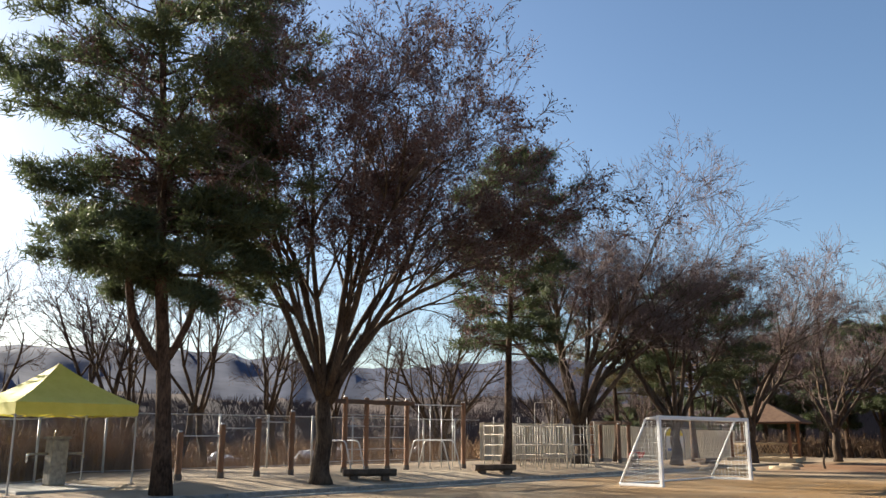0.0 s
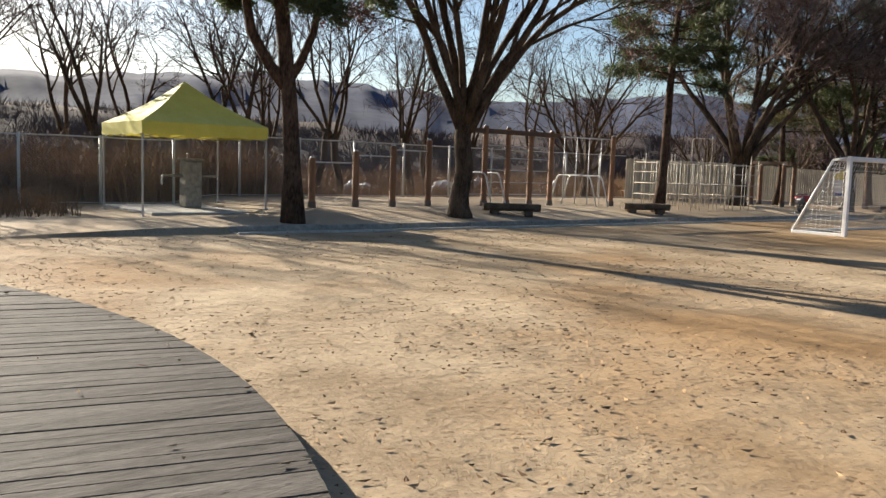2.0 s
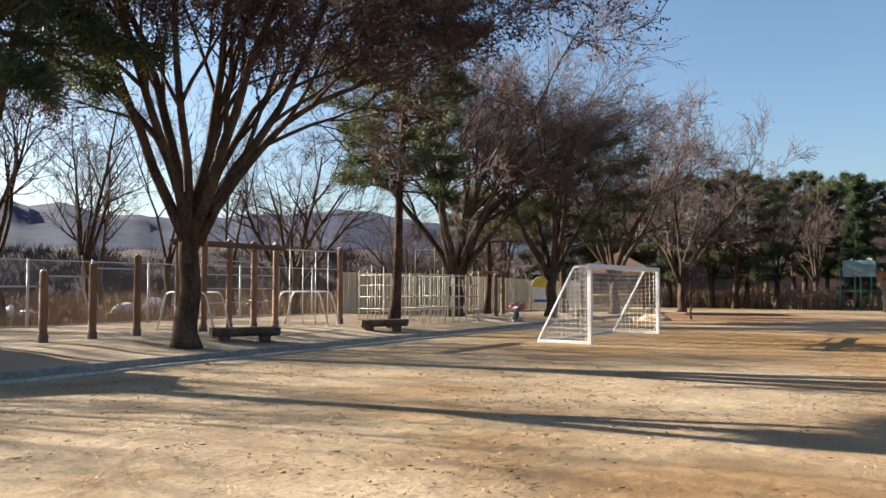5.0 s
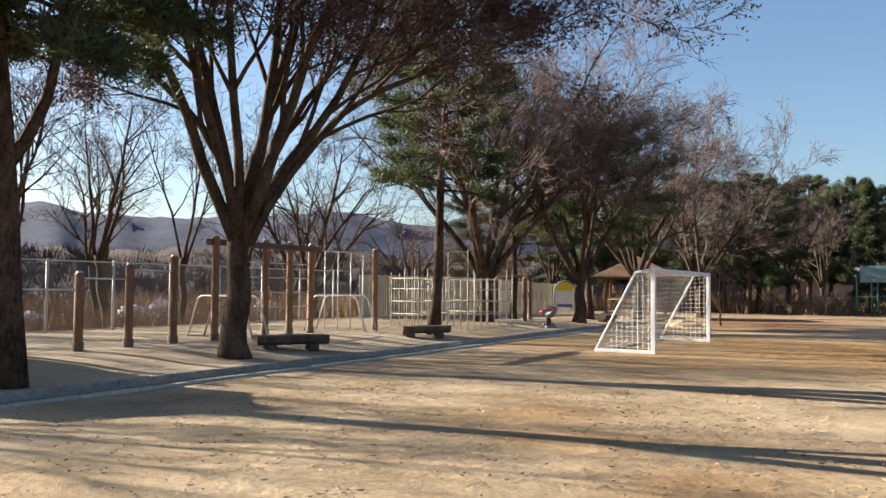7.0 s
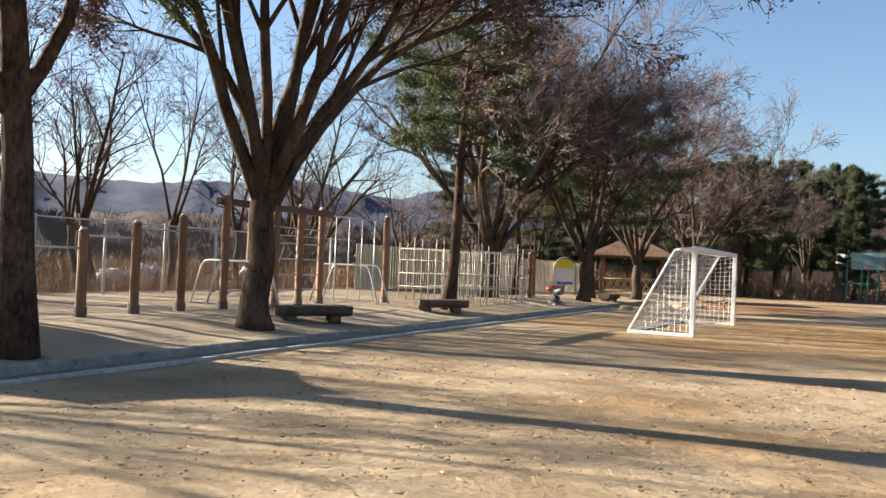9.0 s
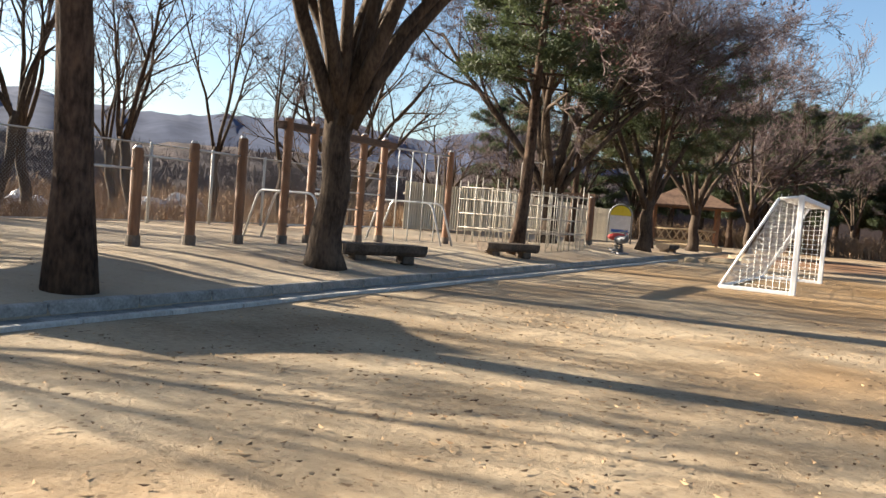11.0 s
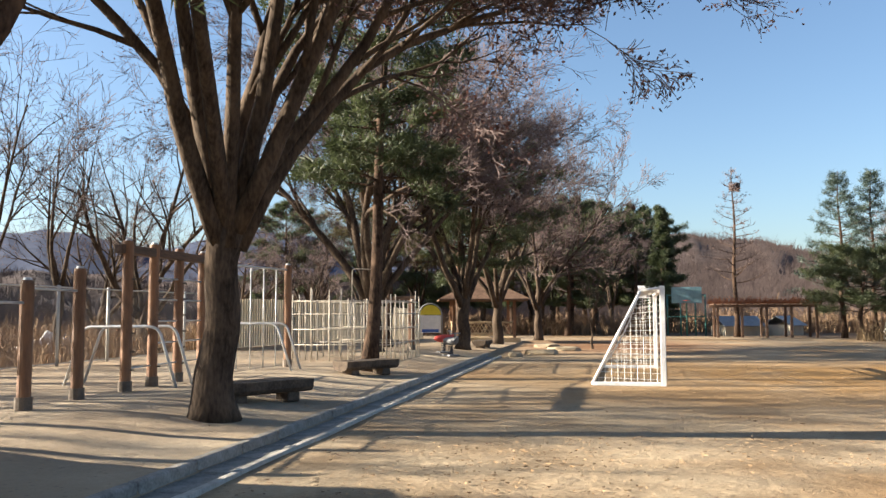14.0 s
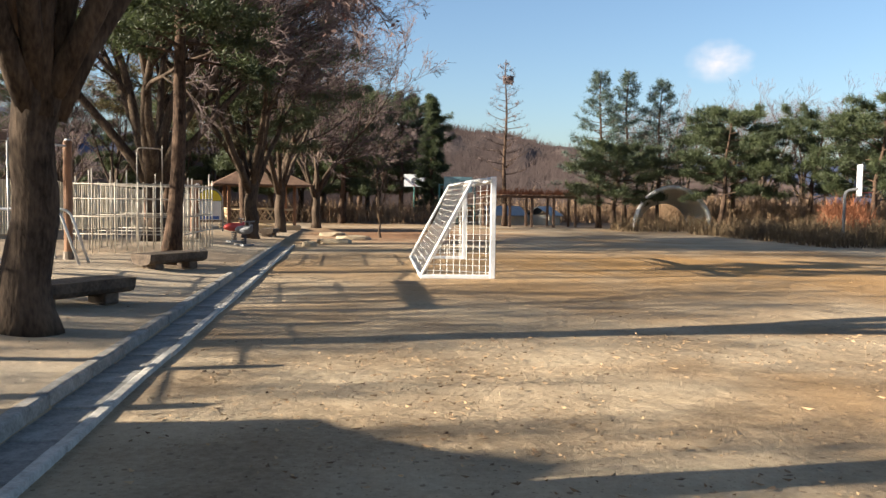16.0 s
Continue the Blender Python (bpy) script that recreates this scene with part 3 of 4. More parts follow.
# the row along the kerb
pine_tree("pine_tree", -5.42, -12.36, "tall dark pine with a forked trunk beside the kerb", 11, 14.2, 0.195, 4.5, 3.35, 78, tufts=23, blades=28,
          lean=(0.15, -1.2), forks=((2.75, -1.9, 34, 3.8, 0.13), (2.9, 1.1, 26, 3.2, 0.10)))
broad_tree("zelkova_tree", -6.0, -7.45, "large leafless zelkova with rising stems and withered leaf clusters", 21, 2.55, 0.245, 11, 6.6, 21, ZELK, leaf=0.42, up=0.02, out=0.085, minr=0.007, lean=(0.19, -0.08))
pine_tree("pine_tree", -6.25, 0.75, "slender pine with a bare lower trunk by a log bench", 12, 11.4, 0.16, 4.0, 2.3, 62, tufts=14, blades=24, lean=(0.5, 0.2))
broad_tree("zelkova_tree", -8.2, 8.2, "leafless zelkova with many stems rising from a low fork", 22, 1.9, 0.29, 10, 6.9, 26, ZELK, leaf=0.04, up=0.02, out=0.055, minr=0.0055)
broad_tree("zelkova_tree", -6.0, 12.4, "leafless many-stemmed zelkova beside the kerb", 23, 2.0, 0.24, 7, 6.4, 24, ZELK_FAR, leaf=0.08, up=0.02, out=0.05, minr=0.0075)
pine_tree("pine_tree", -6.6, 15.3, "broad pine with low green boughs among bare trees", 14, 8.2, 0.17, 2.9, 3.5, 44, tufts=16, blades=24)
pine_tree("pine_tree", -8.6, 11.8, "olive-green pine behind the kerb", 17, 7.0, 0.15, 3.0, 2.5, 26, tufts=9, blades=18, material=M_NEEDLE2)
broad_tree("zelkova_tree", -5.6, 19.5, "leafless zelkova with a low fork by the gazebo", 24, 2.1, 0.23, 7, 6.2, 32, ZELK_FAR, leaf=0.10, minr=0.008, up=0.02, out=0.04)
broad_tree("zelkova_tree", -4.4, 28.0, "leafless zelkova in the far row", 25, 2.1, 0.22, 7, 6.0, 34, ZELK_FAR, leaf=0.10, minr=0.009, up=0.02, out=0.04)

# bare trees past the fence; seeds 42-48 and 64-68 added to shade the yard
for bx, by, tall, sd, rr in ((-17, -12.7, 6.0, 31, .17), (-21, -16, 6.5, 42, .16), (-19, -19, 6.0, 43, .15), (-24, -22, 6.5, 44, .17), (-20, -24.5, 6.2, 45, .15), (-23, -12, 6.5, 46, .16), (-26, -3, 6.5, 47, .16), (-23, 3.5, 6.0, 48, .14), (-16.5, -5.6, 6.4, 64, .13), (-17.5, 2.6, 6.0, 65, .13), (-28, 8, 6.5, 66, .18), (-26, -9, 6.5, 67, .18), (-16.2, -16.0, 6.0, 68, .14), (-19, -8.3, 6.5, 32, .15), (-18, -7.7, 6.2, 33, .15), (-20, -6.0, 6.0, 34, .13), (-18, -3.6, 6.0, 35, .15),
                             (-18, -0.2, 6.2, 36, .16), (-18, 6.5, 5.6, 37, .13), (-16.0, 8.2, 7.2, 38, .26), (-21, 13.5, 5.5, 39, .2), (-19, 21, 5.5, 40, .2), (-18, 30, 5.5, 41, .2)):
    broad_tree("bare_tree", bx, by, "dark leafless tree standing past the mesh fence", sd, 2.6 if rr < .2 else 1.5, rr, 3 if rr < .2 else 6, tall * 0.75, 20 if rr < .2 else 44, BARE, up=0.05,
               lean=(RNG.uniform(-.3, .3), RNG.uniform(-.5, .5)), group="bare trees past the fence")

# far end of the yard
pine_tree("bare_larch", 6.8, 34.5, "tall thin leafless conifer with a bird nest near its top", 51, 10.2, 0.16, 3.2, 1.9, 46, tufts=4, shape="spruce", droop=0.03, blades=3, blade=0.2, material=M_TWIG)
V, F = [], []
for i in range(160):
    a, e = RNG.uniform(0, 6.28), RNG.uniform(-1, 1)
    c = Vector((math.cos(a) * 0.25, math.sin(a) * 0.25, e * 0.2))
    d = Vector((-math.sin(a), math.cos(a), RNG.uniform(-.5, .5))) * 0.22
    tube(V, F, [c - d, c + d], [0.014, 0.014], 3, cap=False)
nest = mesh_ob("bird_nest", V, F, M_TWIG)
nest.matrix_basis = pose(6.9, 34.4, 8.9)
tagged(nest, "round twig bird nest in a bare treetop", "nest")
for sx, sy, hh, sd in ((12.3, 33.0, 10.4, 52), (14.3, 34.0, 10.6, 53), (16.6, 34.5, 10.2, 54)):
    pine_tree("spruce_tree", sx, sy, "tall sparse spruce at the end of the yard", sd, hh - 0.9, 0.15, 2.4, 2.6, 70, tufts=6, shape="spruce", droop=0.02, material=M_SPRUCE, group="spruces", blades=10, blade=0.24)
for sx, sy, hh, sd, ln in ((17.5, 27.5, 6.6, 55, .4), (19.5, 30.0, 6.8, 58, -.3), (21.5, 26.0, 6.2, 56, .9), (22.5, 22.0, 6.6, 57, .8), (12.6, 31.0, 4.6, 59, 0.2), (26.0, 24.0, 6.5, 60, .2)):
    pine_tree("red_pine", sx, sy, "spreading pine with a leaning reddish trunk over dry shrubs", sd, hh, 0.16, hh * 0.28, 2.7, 34, tufts=13, shape="umbrella", lean=(ln, 0), group="red pines")

# wood at the far end, behind the row
FAR_PINE = pine_tree("pine_tree", -3.0, 41.0, "dark pine at the edge of the wood", 61, 9.0, 0.2, 2.0, 2.6, 36, tufts=20, group="wood edge")
FAR_BARE = broad_tree("bare_tree", -6.0, 44.0, "leafless tree at the edge of the wood", 62, 2.2, 0.2, 5, 5.0, 26, BARE, group="wood edge")
FAR_CYP = pine_tree("cypress_tree", 3.6, 47.0, "narrow dark conifer at the edge of the wood", 63, 9.5, 0.18, 0.8, 1.1, 60, tufts=16, shape="spruce", group="wood edge", blades=30)
fr = random.Random(9)
for i in range(20):
    fx = -24 + i * 1.33 + fr.uniform(-.6, .6)
    fy = 40 + fr.uniform(-3, 12) + (6 if fx > -2 else 0)
    src = FAR_PINE if i % 3 == 1 else FAR_BARE
    if fx > 0.3:
        continue
    copy_thing(src, pose(fx, fy, -0.1, 0, 0, fr.uniform(0, 360)))
for i in range(6):
    copy_thing(FAR_PINE, pose(-4.6 + i * 1.7 + fr.uniform(-.5, .5), 63.5 + fr.uniform(-1.5, 2.5), -0.1, 0, 0, fr.uniform(0, 360)) @ Matrix.Scale(1.12 + 0.2 * fr.random(), 4))
for i in range(10):
    copy_thing(FAR_BARE, pose(20 + i * 1.5 + fr.uniform(-.5, .5), 46 - i * 1.2 + fr.uniform(-2, 2), -0.1, 0, 0, fr.uniform(0, 360)))


# ---------------- dry brush ----------------
def brush(name, area, count, tall, material, label, category="shrubs", seed=3, width=0.012, wig=0.3):
    """Thin upright dead stems with side shoots in a strip of ground."""
    rng = random.Random(seed)
    x0, x1, y0, y1 = area
    V, F = [], []
    for _ in range(count):
        x, y = rng.uniform(x0, x1), rng.uniform(y0, y1)
        clump = 0.35 + 0.65 * max(0, 0.5 + noise.noise(Vector((x * 0.6, y * 0.6, seed))))
        h = tall * clump * rng.uniform(0.5, 1.2)
        p = Vector((x, y, ground_z(x, y) - 0.02))
        q = p + Vector((rng.uniform(-wig, wig) * h, rng.uniform(-wig, wig) * h, h))
        for a, b, w in [(p, q, width)] + [((m := p.lerp(q, rng.uniform(.2, .8))), m + Vector((rng.uniform(-.4, .4) * h, rng.uniform(-.4, .4) * h, rng.uniform(.1, .4) * h)), width * .7) for _ in range(4)]:
            s = Vector((rng.uniform(-1, 1), rng.uniform(-1, 1), 0)).normalized() * w
            o = len(V)
            V.extend([a - s, a + s, b])
            F.append((o, o + 1, o + 2))
    return tagged(mesh_ob(name, V, F, material), label, category, kind="stuff")


brush("dry_brush", (-20, -14.2, -30, -8), 15000, 2.3, M_BRUSH, "tangle of dry brown brush past the mesh fence", seed=3, width=0.018)
brush("dry_brush", (-24, -14.2, -9, 6), 4500, 0.9, M_BRUSH, "low dry brown brush past the mesh fence", seed=4)
brush("dry_brush", (-34, -15, 6, 44), 9000, 1.6, M_BRUSH, "dry brown brush past the board fence", seed=5, width=0.02)
brush("dry_brush", (-12.9, -9, -24, -15.5), 2000, 0.8, M_BRUSH, "heap of dry brown brush beside the tent", seed=13)
brush("dry_shrubs", (14.5, 26, 12, 25), 6500, 1.1, M_HEDGE, "olive-brown shrubs along the edge of the yard", seed=6, width=0.02)
brush("dry_shrubs", (11.8, 17, 27, 29.5), 500, 1.2, M_HEDGE, "dry shrubs in front of the white dome", seed=7, width=0.02)
brush("rust_shrubs", (20.2, 22.0, 20.5, 22.5), 900, 2.4, M_RUST, "rust-red withered shrub between the pines", seed=8, width=0.03)
brush("woodland_brush", (-26, 3, 37, 52), 5000, 1.8, M_BRUSH, "brown undergrowth of the far wood", seed=10, width=0.03)
brush("woodland_brush", (3, 40, 44, 60), 4000, 2.2, M_BRUSH, "brown undergrowth behind the shelter", seed=12, width=0.04)
brush("field_brush", (-70, -30, -30, 50), 9000, 1.8, M_BRUSH, "brown scrub on the field far past the fence", seed=16, width=0.05)
brush("woodland_brush", (18, 48, 28, 46), 6000, 2.6, M_BRUSH, "brown undergrowth behind the pines", seed=18, width=0.04)

# ---------------- kerb, gutter ----------------
def paved_strip(name, x0, x1, y0, y1, step, z0, z1, material, label, piece, bevel=0.012, gap=0.012):
    """A row of equal blocks along y, each an object on one shared mesh."""
    holder = thing(name, pose(0, 0, 0), label, "kerb", kind="structure")
    bm = box_bm(x0, x1, 0, step - gap, z0, z1, bevel=bevel)
    first = part(piece, bm, material, holder)
    me = first.data
    first.location = (0, y0, 0)
    k = 1
    while y0 + k * step < y1:
        o = new(piece, me)
        o.parent = holder
        o.location = (RNG.uniform(-.006, .006), y0 + k * step, RNG.uniform(-.006, .006))
        k += 1
    return holder


# ---------------- goal ----------------
def soccer_goal():
    g = thing("soccer_goal", pose(0.0, 0.0, -0.01, 0, 0, -2.3), "white steel soccer goal with white net on sandy earth", "soccer goal")
    W, H, D, r = 5.5, 2.0, 1.40, 0.052
    T = -0.42     # depth of the roof bar
    for yy in (0, W):
        part("post", box_bm(-r, r, yy - r, yy + r, 0, H, bevel=0.012), M_WHITE, g)
        tube_ob("roof_bar", [[(0, yy, H - .04), (T, yy, H - .09)]], 0.03, M_WHITE, g)
        tube_ob("back_stay", [[(T, yy, H - .09), (-D, yy, .05)]], 0.03, M_WHITE, g)
        part("ground_bar", box_bm(-D, -r, yy - .04, yy + .04, 0, .08, bevel=0.01), M_WHITE, g)
    part("crossbar", box_bm(-r, r, r, W - r, H - .11, H - .005, bevel=0.012), M_WHITE, g)
    tube_ob("rear_bar", [[(-D, 0, .04), (-D, W, .04)]], 0.03, M_WHITE, g)
    tube_ob("rear_top_bar", [[(T, 0, H - .09), (T, W, H - .09)]], 0.022, M_WHITE, g)
    V, F = [], []
    s = 0.13

    def sag(y):
        return 0.05 * math.sin(math.pi * y / W)

    def back(u, y):      # point of the sloping back, u from the top to the ground
        return Vector((T + (-D - T) * u + 0.10 * math.sin(math.pi * u), y, (H - .09) * (1 - u) + .05 * u - sag(y) * math.sin(math.pi * u)))
    for i in range(int(W / s) + 1):
        y = min(W, i * s)
        tube(V, F, [back(k / 6, y) for k in range(7)], [0.0045] * 7, 3, cap=False)
        tube(V, F, [Vector((0, y, H - .05)), Vector((T, y, H - .09))], [0.0045] * 2, 3, cap=False)
    for k in range(17):
        tube(V, F, [back(k / 16, W * j / 10) for j in range(11)], [0.0045] * 11, 3, cap=False)
    for x in (-.13, -.27):
        tube(V, F, [Vector((x, 0, H - .07)), Vector((x, W, H - .07))], [0.0045] * 2, 3, cap=False)
    for yy in (0, W):
        for k in range(1, 16):
            z = H * k / 16
            u = 1 - z / H
            tube(V, F, [Vector((0, yy, z)), back(min(1, u), yy)], [0.0045] * 2, 3, cap=False)
        for k in range(11):
            x = -D * k / 11
            top = H if x > T else (H - .09) * (D + x) / (D + T)
            tube(V, F, [Vector((x, yy, .06)), Vector((x, yy, top))], [0.0045] * 2, 3, cap=False)
    mesh_ob("net", V, F, M_NET, g, label="white rope net")
    return g


soccer_goal()

# ---------------- chin-up posts and ladder frame ----------------
POST_R = 0.085


def log_post(parent, x, y, z0, h, name="post"):
    V, F = [], []
    tube(V, F, [Vector((x, y, z0)), Vector((x, y, z0 + h * .5)), Vector((x, y, z0 + h - .03)), Vector((x, y, z0 + h))], [POST_R, POST_R * .98, POST_R * .97, POST_R * .85], 14)
    o = mesh_ob(name, V, F, M_POST, parent, smooth=False)
    V, F = [], []
    tube(V, F, [Vector((x, y, z0 - .05)), Vector((x, y, z0 + .16))], [POST_R + .02] * 2, 12)
    mesh_ob("sleeve", V, F, M_SLEEVE, o)
    V, F = [], []
    tube(V, F, [Vector((x, y, z0 + h)), Vector((x, y, z0 + h + .035))], [POST_R * .7, POST_R * .5], 10)
    mesh_ob("cap", V, F, M_CAP, o)
    return o


chin = thing("chin_up_bars", pose(0, 0, 0), "row of oiled log posts of rising height joined by steel bars", "exercise bars")
PS = [(-8.02, -10.5, 1.22), (-8.17, -9.15, 1.42), (-8.30, -7.9, 1.61), (-8.45, -6.6, 1.83)]
zs = [ground_z(x, y) for x, y, h in PS]
for (x, y, h), z in zip(PS, zs):
    log_post(chin, x, y, z, h)
for (a, za), (b, zb) in zip(list(zip(PS, zs)), list(zip(PS, zs))[1:]):
    tube_ob("bar", [[(a[0], a[1], za + a[2] - .10), (b[0], b[1], za + a[2] - .10)]], 0.016, M_STEEL, chin)

frame_ = thing("ladder_frame", pose(0, 0, 0), "brown log climbing frame with top beam and steel rungs", "climbing frame")
GY = [-5.38, -4.5, -3.55, -2.55, -1.6]
for i, y in enumerate(GY):
    x = -8.45 - 0.055 * (i)
    log_post(frame_, x, y, ground_z(x, y), 2.33)
beam_ = box_bm(-8.60, -8.44, -5.55, -1.42, 2.40, 2.54, bevel=0.015)
part("beam", beam_, M_BEAM, frame_)
for i, (a, b) in enumerate(zip(GY, GY[1:])):
    for k in range(5):
        if i == 0 and k > 0:
            continue
        tube_ob("rung", [[(-8.45 - .055 * i, a, 0.62 + 0.36 * k), (-8.5 - .055 * i, b, 0.62 + 0.36 * k)]], 0.014, M_STEEL, frame_, 6)
    x = -8.45 - .055 * i
    for k in range(6):
        tube_ob("peg", [[(x + .02, a, .6 + .28 * k), (x + .14, a, .6 + .28 * k)]], 0.016, M_SLEEVE, frame_, 6)
rope_post = thing("log_post", pose(0, 0, 0), "tall single brown log post with hanging poles beside it", "post")
log_post(rope_post, -8.18, 0.77, ground_z(-8.18, .77), 2.29)
tube_ob("high_bar", [[(-8.18, 0.77, 2.45), (-8.65, -1.6, 2.45)]], 0.022, M_STEEL, rope_post)
for k in range(4):
    f = 0.2 + 0.2 * k
    tube_ob("hanging_pole", [[(-8.18 - .47 * f, .77 - 2.37 * f, 2.44), (-8.18 - .47 * f, .77 - 2.37 * f, 0.32)]], 0.014, M_STEEL, rope_post, 6)


def bent_pipe(y, x0, x1, name="parallel_bar"):
    t = thing(name, pose(0, 0, 0), "bent galvanised pipe frame standing in the sand", "exercise bars", "parallel bars")
    for k, dy in enumerate((0, .55)):
        yy = y + dy
        tube_ob("pipe", [arc([(x0 - .35, yy, ground_z(x0, yy) - .05), (x0, yy, 1.25), (x1, yy, 1.25), (x1 + .35, yy, ground_z(x1, yy) - .05)], 6, .16)], 0.024, M_STEEL, t)
    return t


bent_pipe(-4.6, -9.7, -8.35)
bent_pipe(-0.6, -9.3, -7.9)

# second log frame
fr2 = thing("climbing_frame", pose(0, 0, 0), "low brown log frame with a dark top beam", "climbing frame")
for x, y in ((-8.7, 9.9), (-9.1, 11.2), (-7.3, 9.8), (-7.7, 11.3)):
    log_post(fr2, x, y, ground_z(x, y), 1.62)
part("beam", box_bm(-8.9, -7.15, 9.78, 9.92, 1.90, 2.02, bevel=.012), M_BEAM, fr2)
part("beam", box_bm(-9.25, -7.5, 11.18, 11.32, 1.90, 2.02, bevel=.012), M_BEAM, fr2)


# ---------------- jungle gym ----------------
def jungle_gym():
    g = thing("jungle_gym", pose(-8.75, 2.6, 0.27), "cream painted pipe jungle gym with many uprights", "climbing frame")
    nx, ny, s = 6, 9, 0.48
    rng = random.Random(5)
    for i in range(nx):
        for j in range(ny):
            if 0 < i < nx - 1 and 0 < j < ny - 1 and (i + j) % 2:
                continue
            h = 1.55 + rng.choice((0, 0, .12, .28)) + (0.65 if j in (4, 5) and i in (2, 3) else 0)
            tube_ob("upright", [[(i * s, j * s, -.05), (i * s, j * s, h)]], 0.015, M_GYM, g, 6)
    for z in (0.42, 0.80, 1.18, 1.5):
        for j in (0, 4, 8):
            tube_ob("crossbar", [[(0, j * s, z), ((nx - 1) * s, j * s, z)]], 0.012, M_GYM, g, 6)
        for i in (0, 5):
            tube_ob("crossbar", [[(i * s, 0, z), (i * s, (ny - 1) * s, z)]], 0.015, M_GYM, g, 6)
    tube_ob("top_hoop", [arc([(2 * s, 4 * s, 1.5), (2 * s, 4 * s, 2.4), (3 * s, 5 * s, 2.4), (3 * s, 5 * s, 1.5)], 6, .12)], 0.015, M_GYM, g, 6)
    return g


jungle_gym()


# ---------------- log benches ----------------
def log_bench(x, y, rz, L=1.5):
    b = thing("log_bench", pose(x, y, ground_z(x, y) - .01, 0, 0, rz), "weathered split-log bench on two short log blocks", "bench", "log benches")
    V, F = [], []
    n = 9
    for i in range(n + 1):
        yy = -L / 2 + L * i / n
        wob = 0.02 * noise.noise(Vector((yy * 2, x, 1)))
        for k in range(9):
            a = math.pi * k / 8
            taper = 1 - .10 * (2 * yy / L) ** 2
            V.append((math.copysign(abs(math.cos(a)) ** .6, math.cos(a)) * (.28 + wob) * taper, yy, .31 + wob * .5 - (math.sin(a) ** .55 * .20 if 0 < k < 8 else 0)))
    for i in range(n):
        for k in range(8):
            o = i * 9 + k
            F.append((o, o + 9, o + 10, o + 1))
        F.append((i * 9, i * 9 + 8, i * 9 + 17, i * 9 + 9))
    F.append(tuple(range(9)))
    F.append(tuple(n * 9 + k for k in reversed(range(9))))
    mesh_ob("seat", V, F, M_BENCH, b)
    for yy in (-L * .3, L * .3):
        part("leg", box_bm(-.17, .17, yy - .11, yy + .11, -.02, .17, bevel=.03), M_BENCH, b)
    return b


log_bench(-6.14, -5.57, -35)
log_bench(-6.1, -0.05, -35, 1.4)
log_bench(-5.6, 14.6, -6, 1.3)


# ---------------- yellow tent ----------------
def canopy_tent():
    x0, x1, y0, y1 = -12.0, -9.0, -14.3, -11.2
    t = thing("canopy_tent", pose(0, 0, 0), "yellow pop-up canopy tent on four white legs over a concrete slab", "tent")
    ze, za, val = 2.19, 3.27, 0.28
    n = 10
    cx, cy = (x0 + x1) / 2, (y0 + y1) / 2
    corners = [(x0, y0), (x1, y0), (x1, y1), (x0, y1)]
    for k in range(4):
        (ax, ay), (bx, by) = corners[k], corners[(k + 1) % 4]
        V, F = [], []
        for i in range(n + 1):
            u = i / n
            for j in range(n + 1):
                w = j / n
                px, py = ax + (bx - ax) * w, ay + (by - ay) * w
                sag = -0.22 * math.sin(math.pi * u) * (0.6 + 0.4 * math.sin(math.pi * w))
                V.append((px + (cx - px) * u, py + (cy - py) * u, ze + (za - ze) * u + sag * .6))
        for i in range(n):
            for j in range(n):
                o = i * (n + 1) + j
                F.append((o, o + 1, o + n + 2, o + n + 1))
        mesh_ob("roof_panel", V, F, M_TENT, t, smooth=True)
        V, F = [], []
        for j in range(13):
            w = j / 12
            px, py = ax + (bx - ax) * w, ay + (by - ay) * w
            V += [(px, py, ze), (px, py, ze - val - .03 * abs(math.sin(w * math.pi * 4)))]
        for j in range(12):
            F.append((2 * j, 2 * j + 1, 2 * j + 3, 2 * j + 2))
        mesh_ob("valance", V, F, M_TENT, t)
    for x, y in corners:
        sx, sy = (cx - x) * .02, (cy - y) * .02
        z = ground_z(x, y)
        part("leg", box_bm(x + sx - .018, x + sx + .018, y + sy - .018, y + sy + .018, z, ze), M_TLEG, t)
        part("foot", box_bm(x + sx - .06, x + sx + .06, y + sy - .06, y + sy + .06, z - .01, z + .02, bevel=.004), M_TLEG, t)
    for (ax, ay), (bx, by) in zip(corners, corners[1:] + corners[:1]):
        ax, ay, bx, by = [c + (m - c) * .03 for c, m in ((ax, cx), (ay, cy), (bx, cx), (by, cy))]
        mx, my = (ax + bx) / 2, (ay + by) / 2
        tube_ob("scissor_brace", [[(ax, ay, ze - .03), (mx, my, ze - .35), (bx, by, ze - .03)], [(ax, ay, ze - .35), (mx, my, ze - .03), (bx, by, ze - .35)]], .011, M_TLEG, t, 6)
    return t


canopy_tent()
slab = part("concrete_slab", box_bm(-12.9, -9.2, -14.0, -10.9, -0.15, 0.10, bevel=.02), M_CONC)
tagged(slab, "low grey concrete slab under the drinking fountain", "slab", kind="structure")


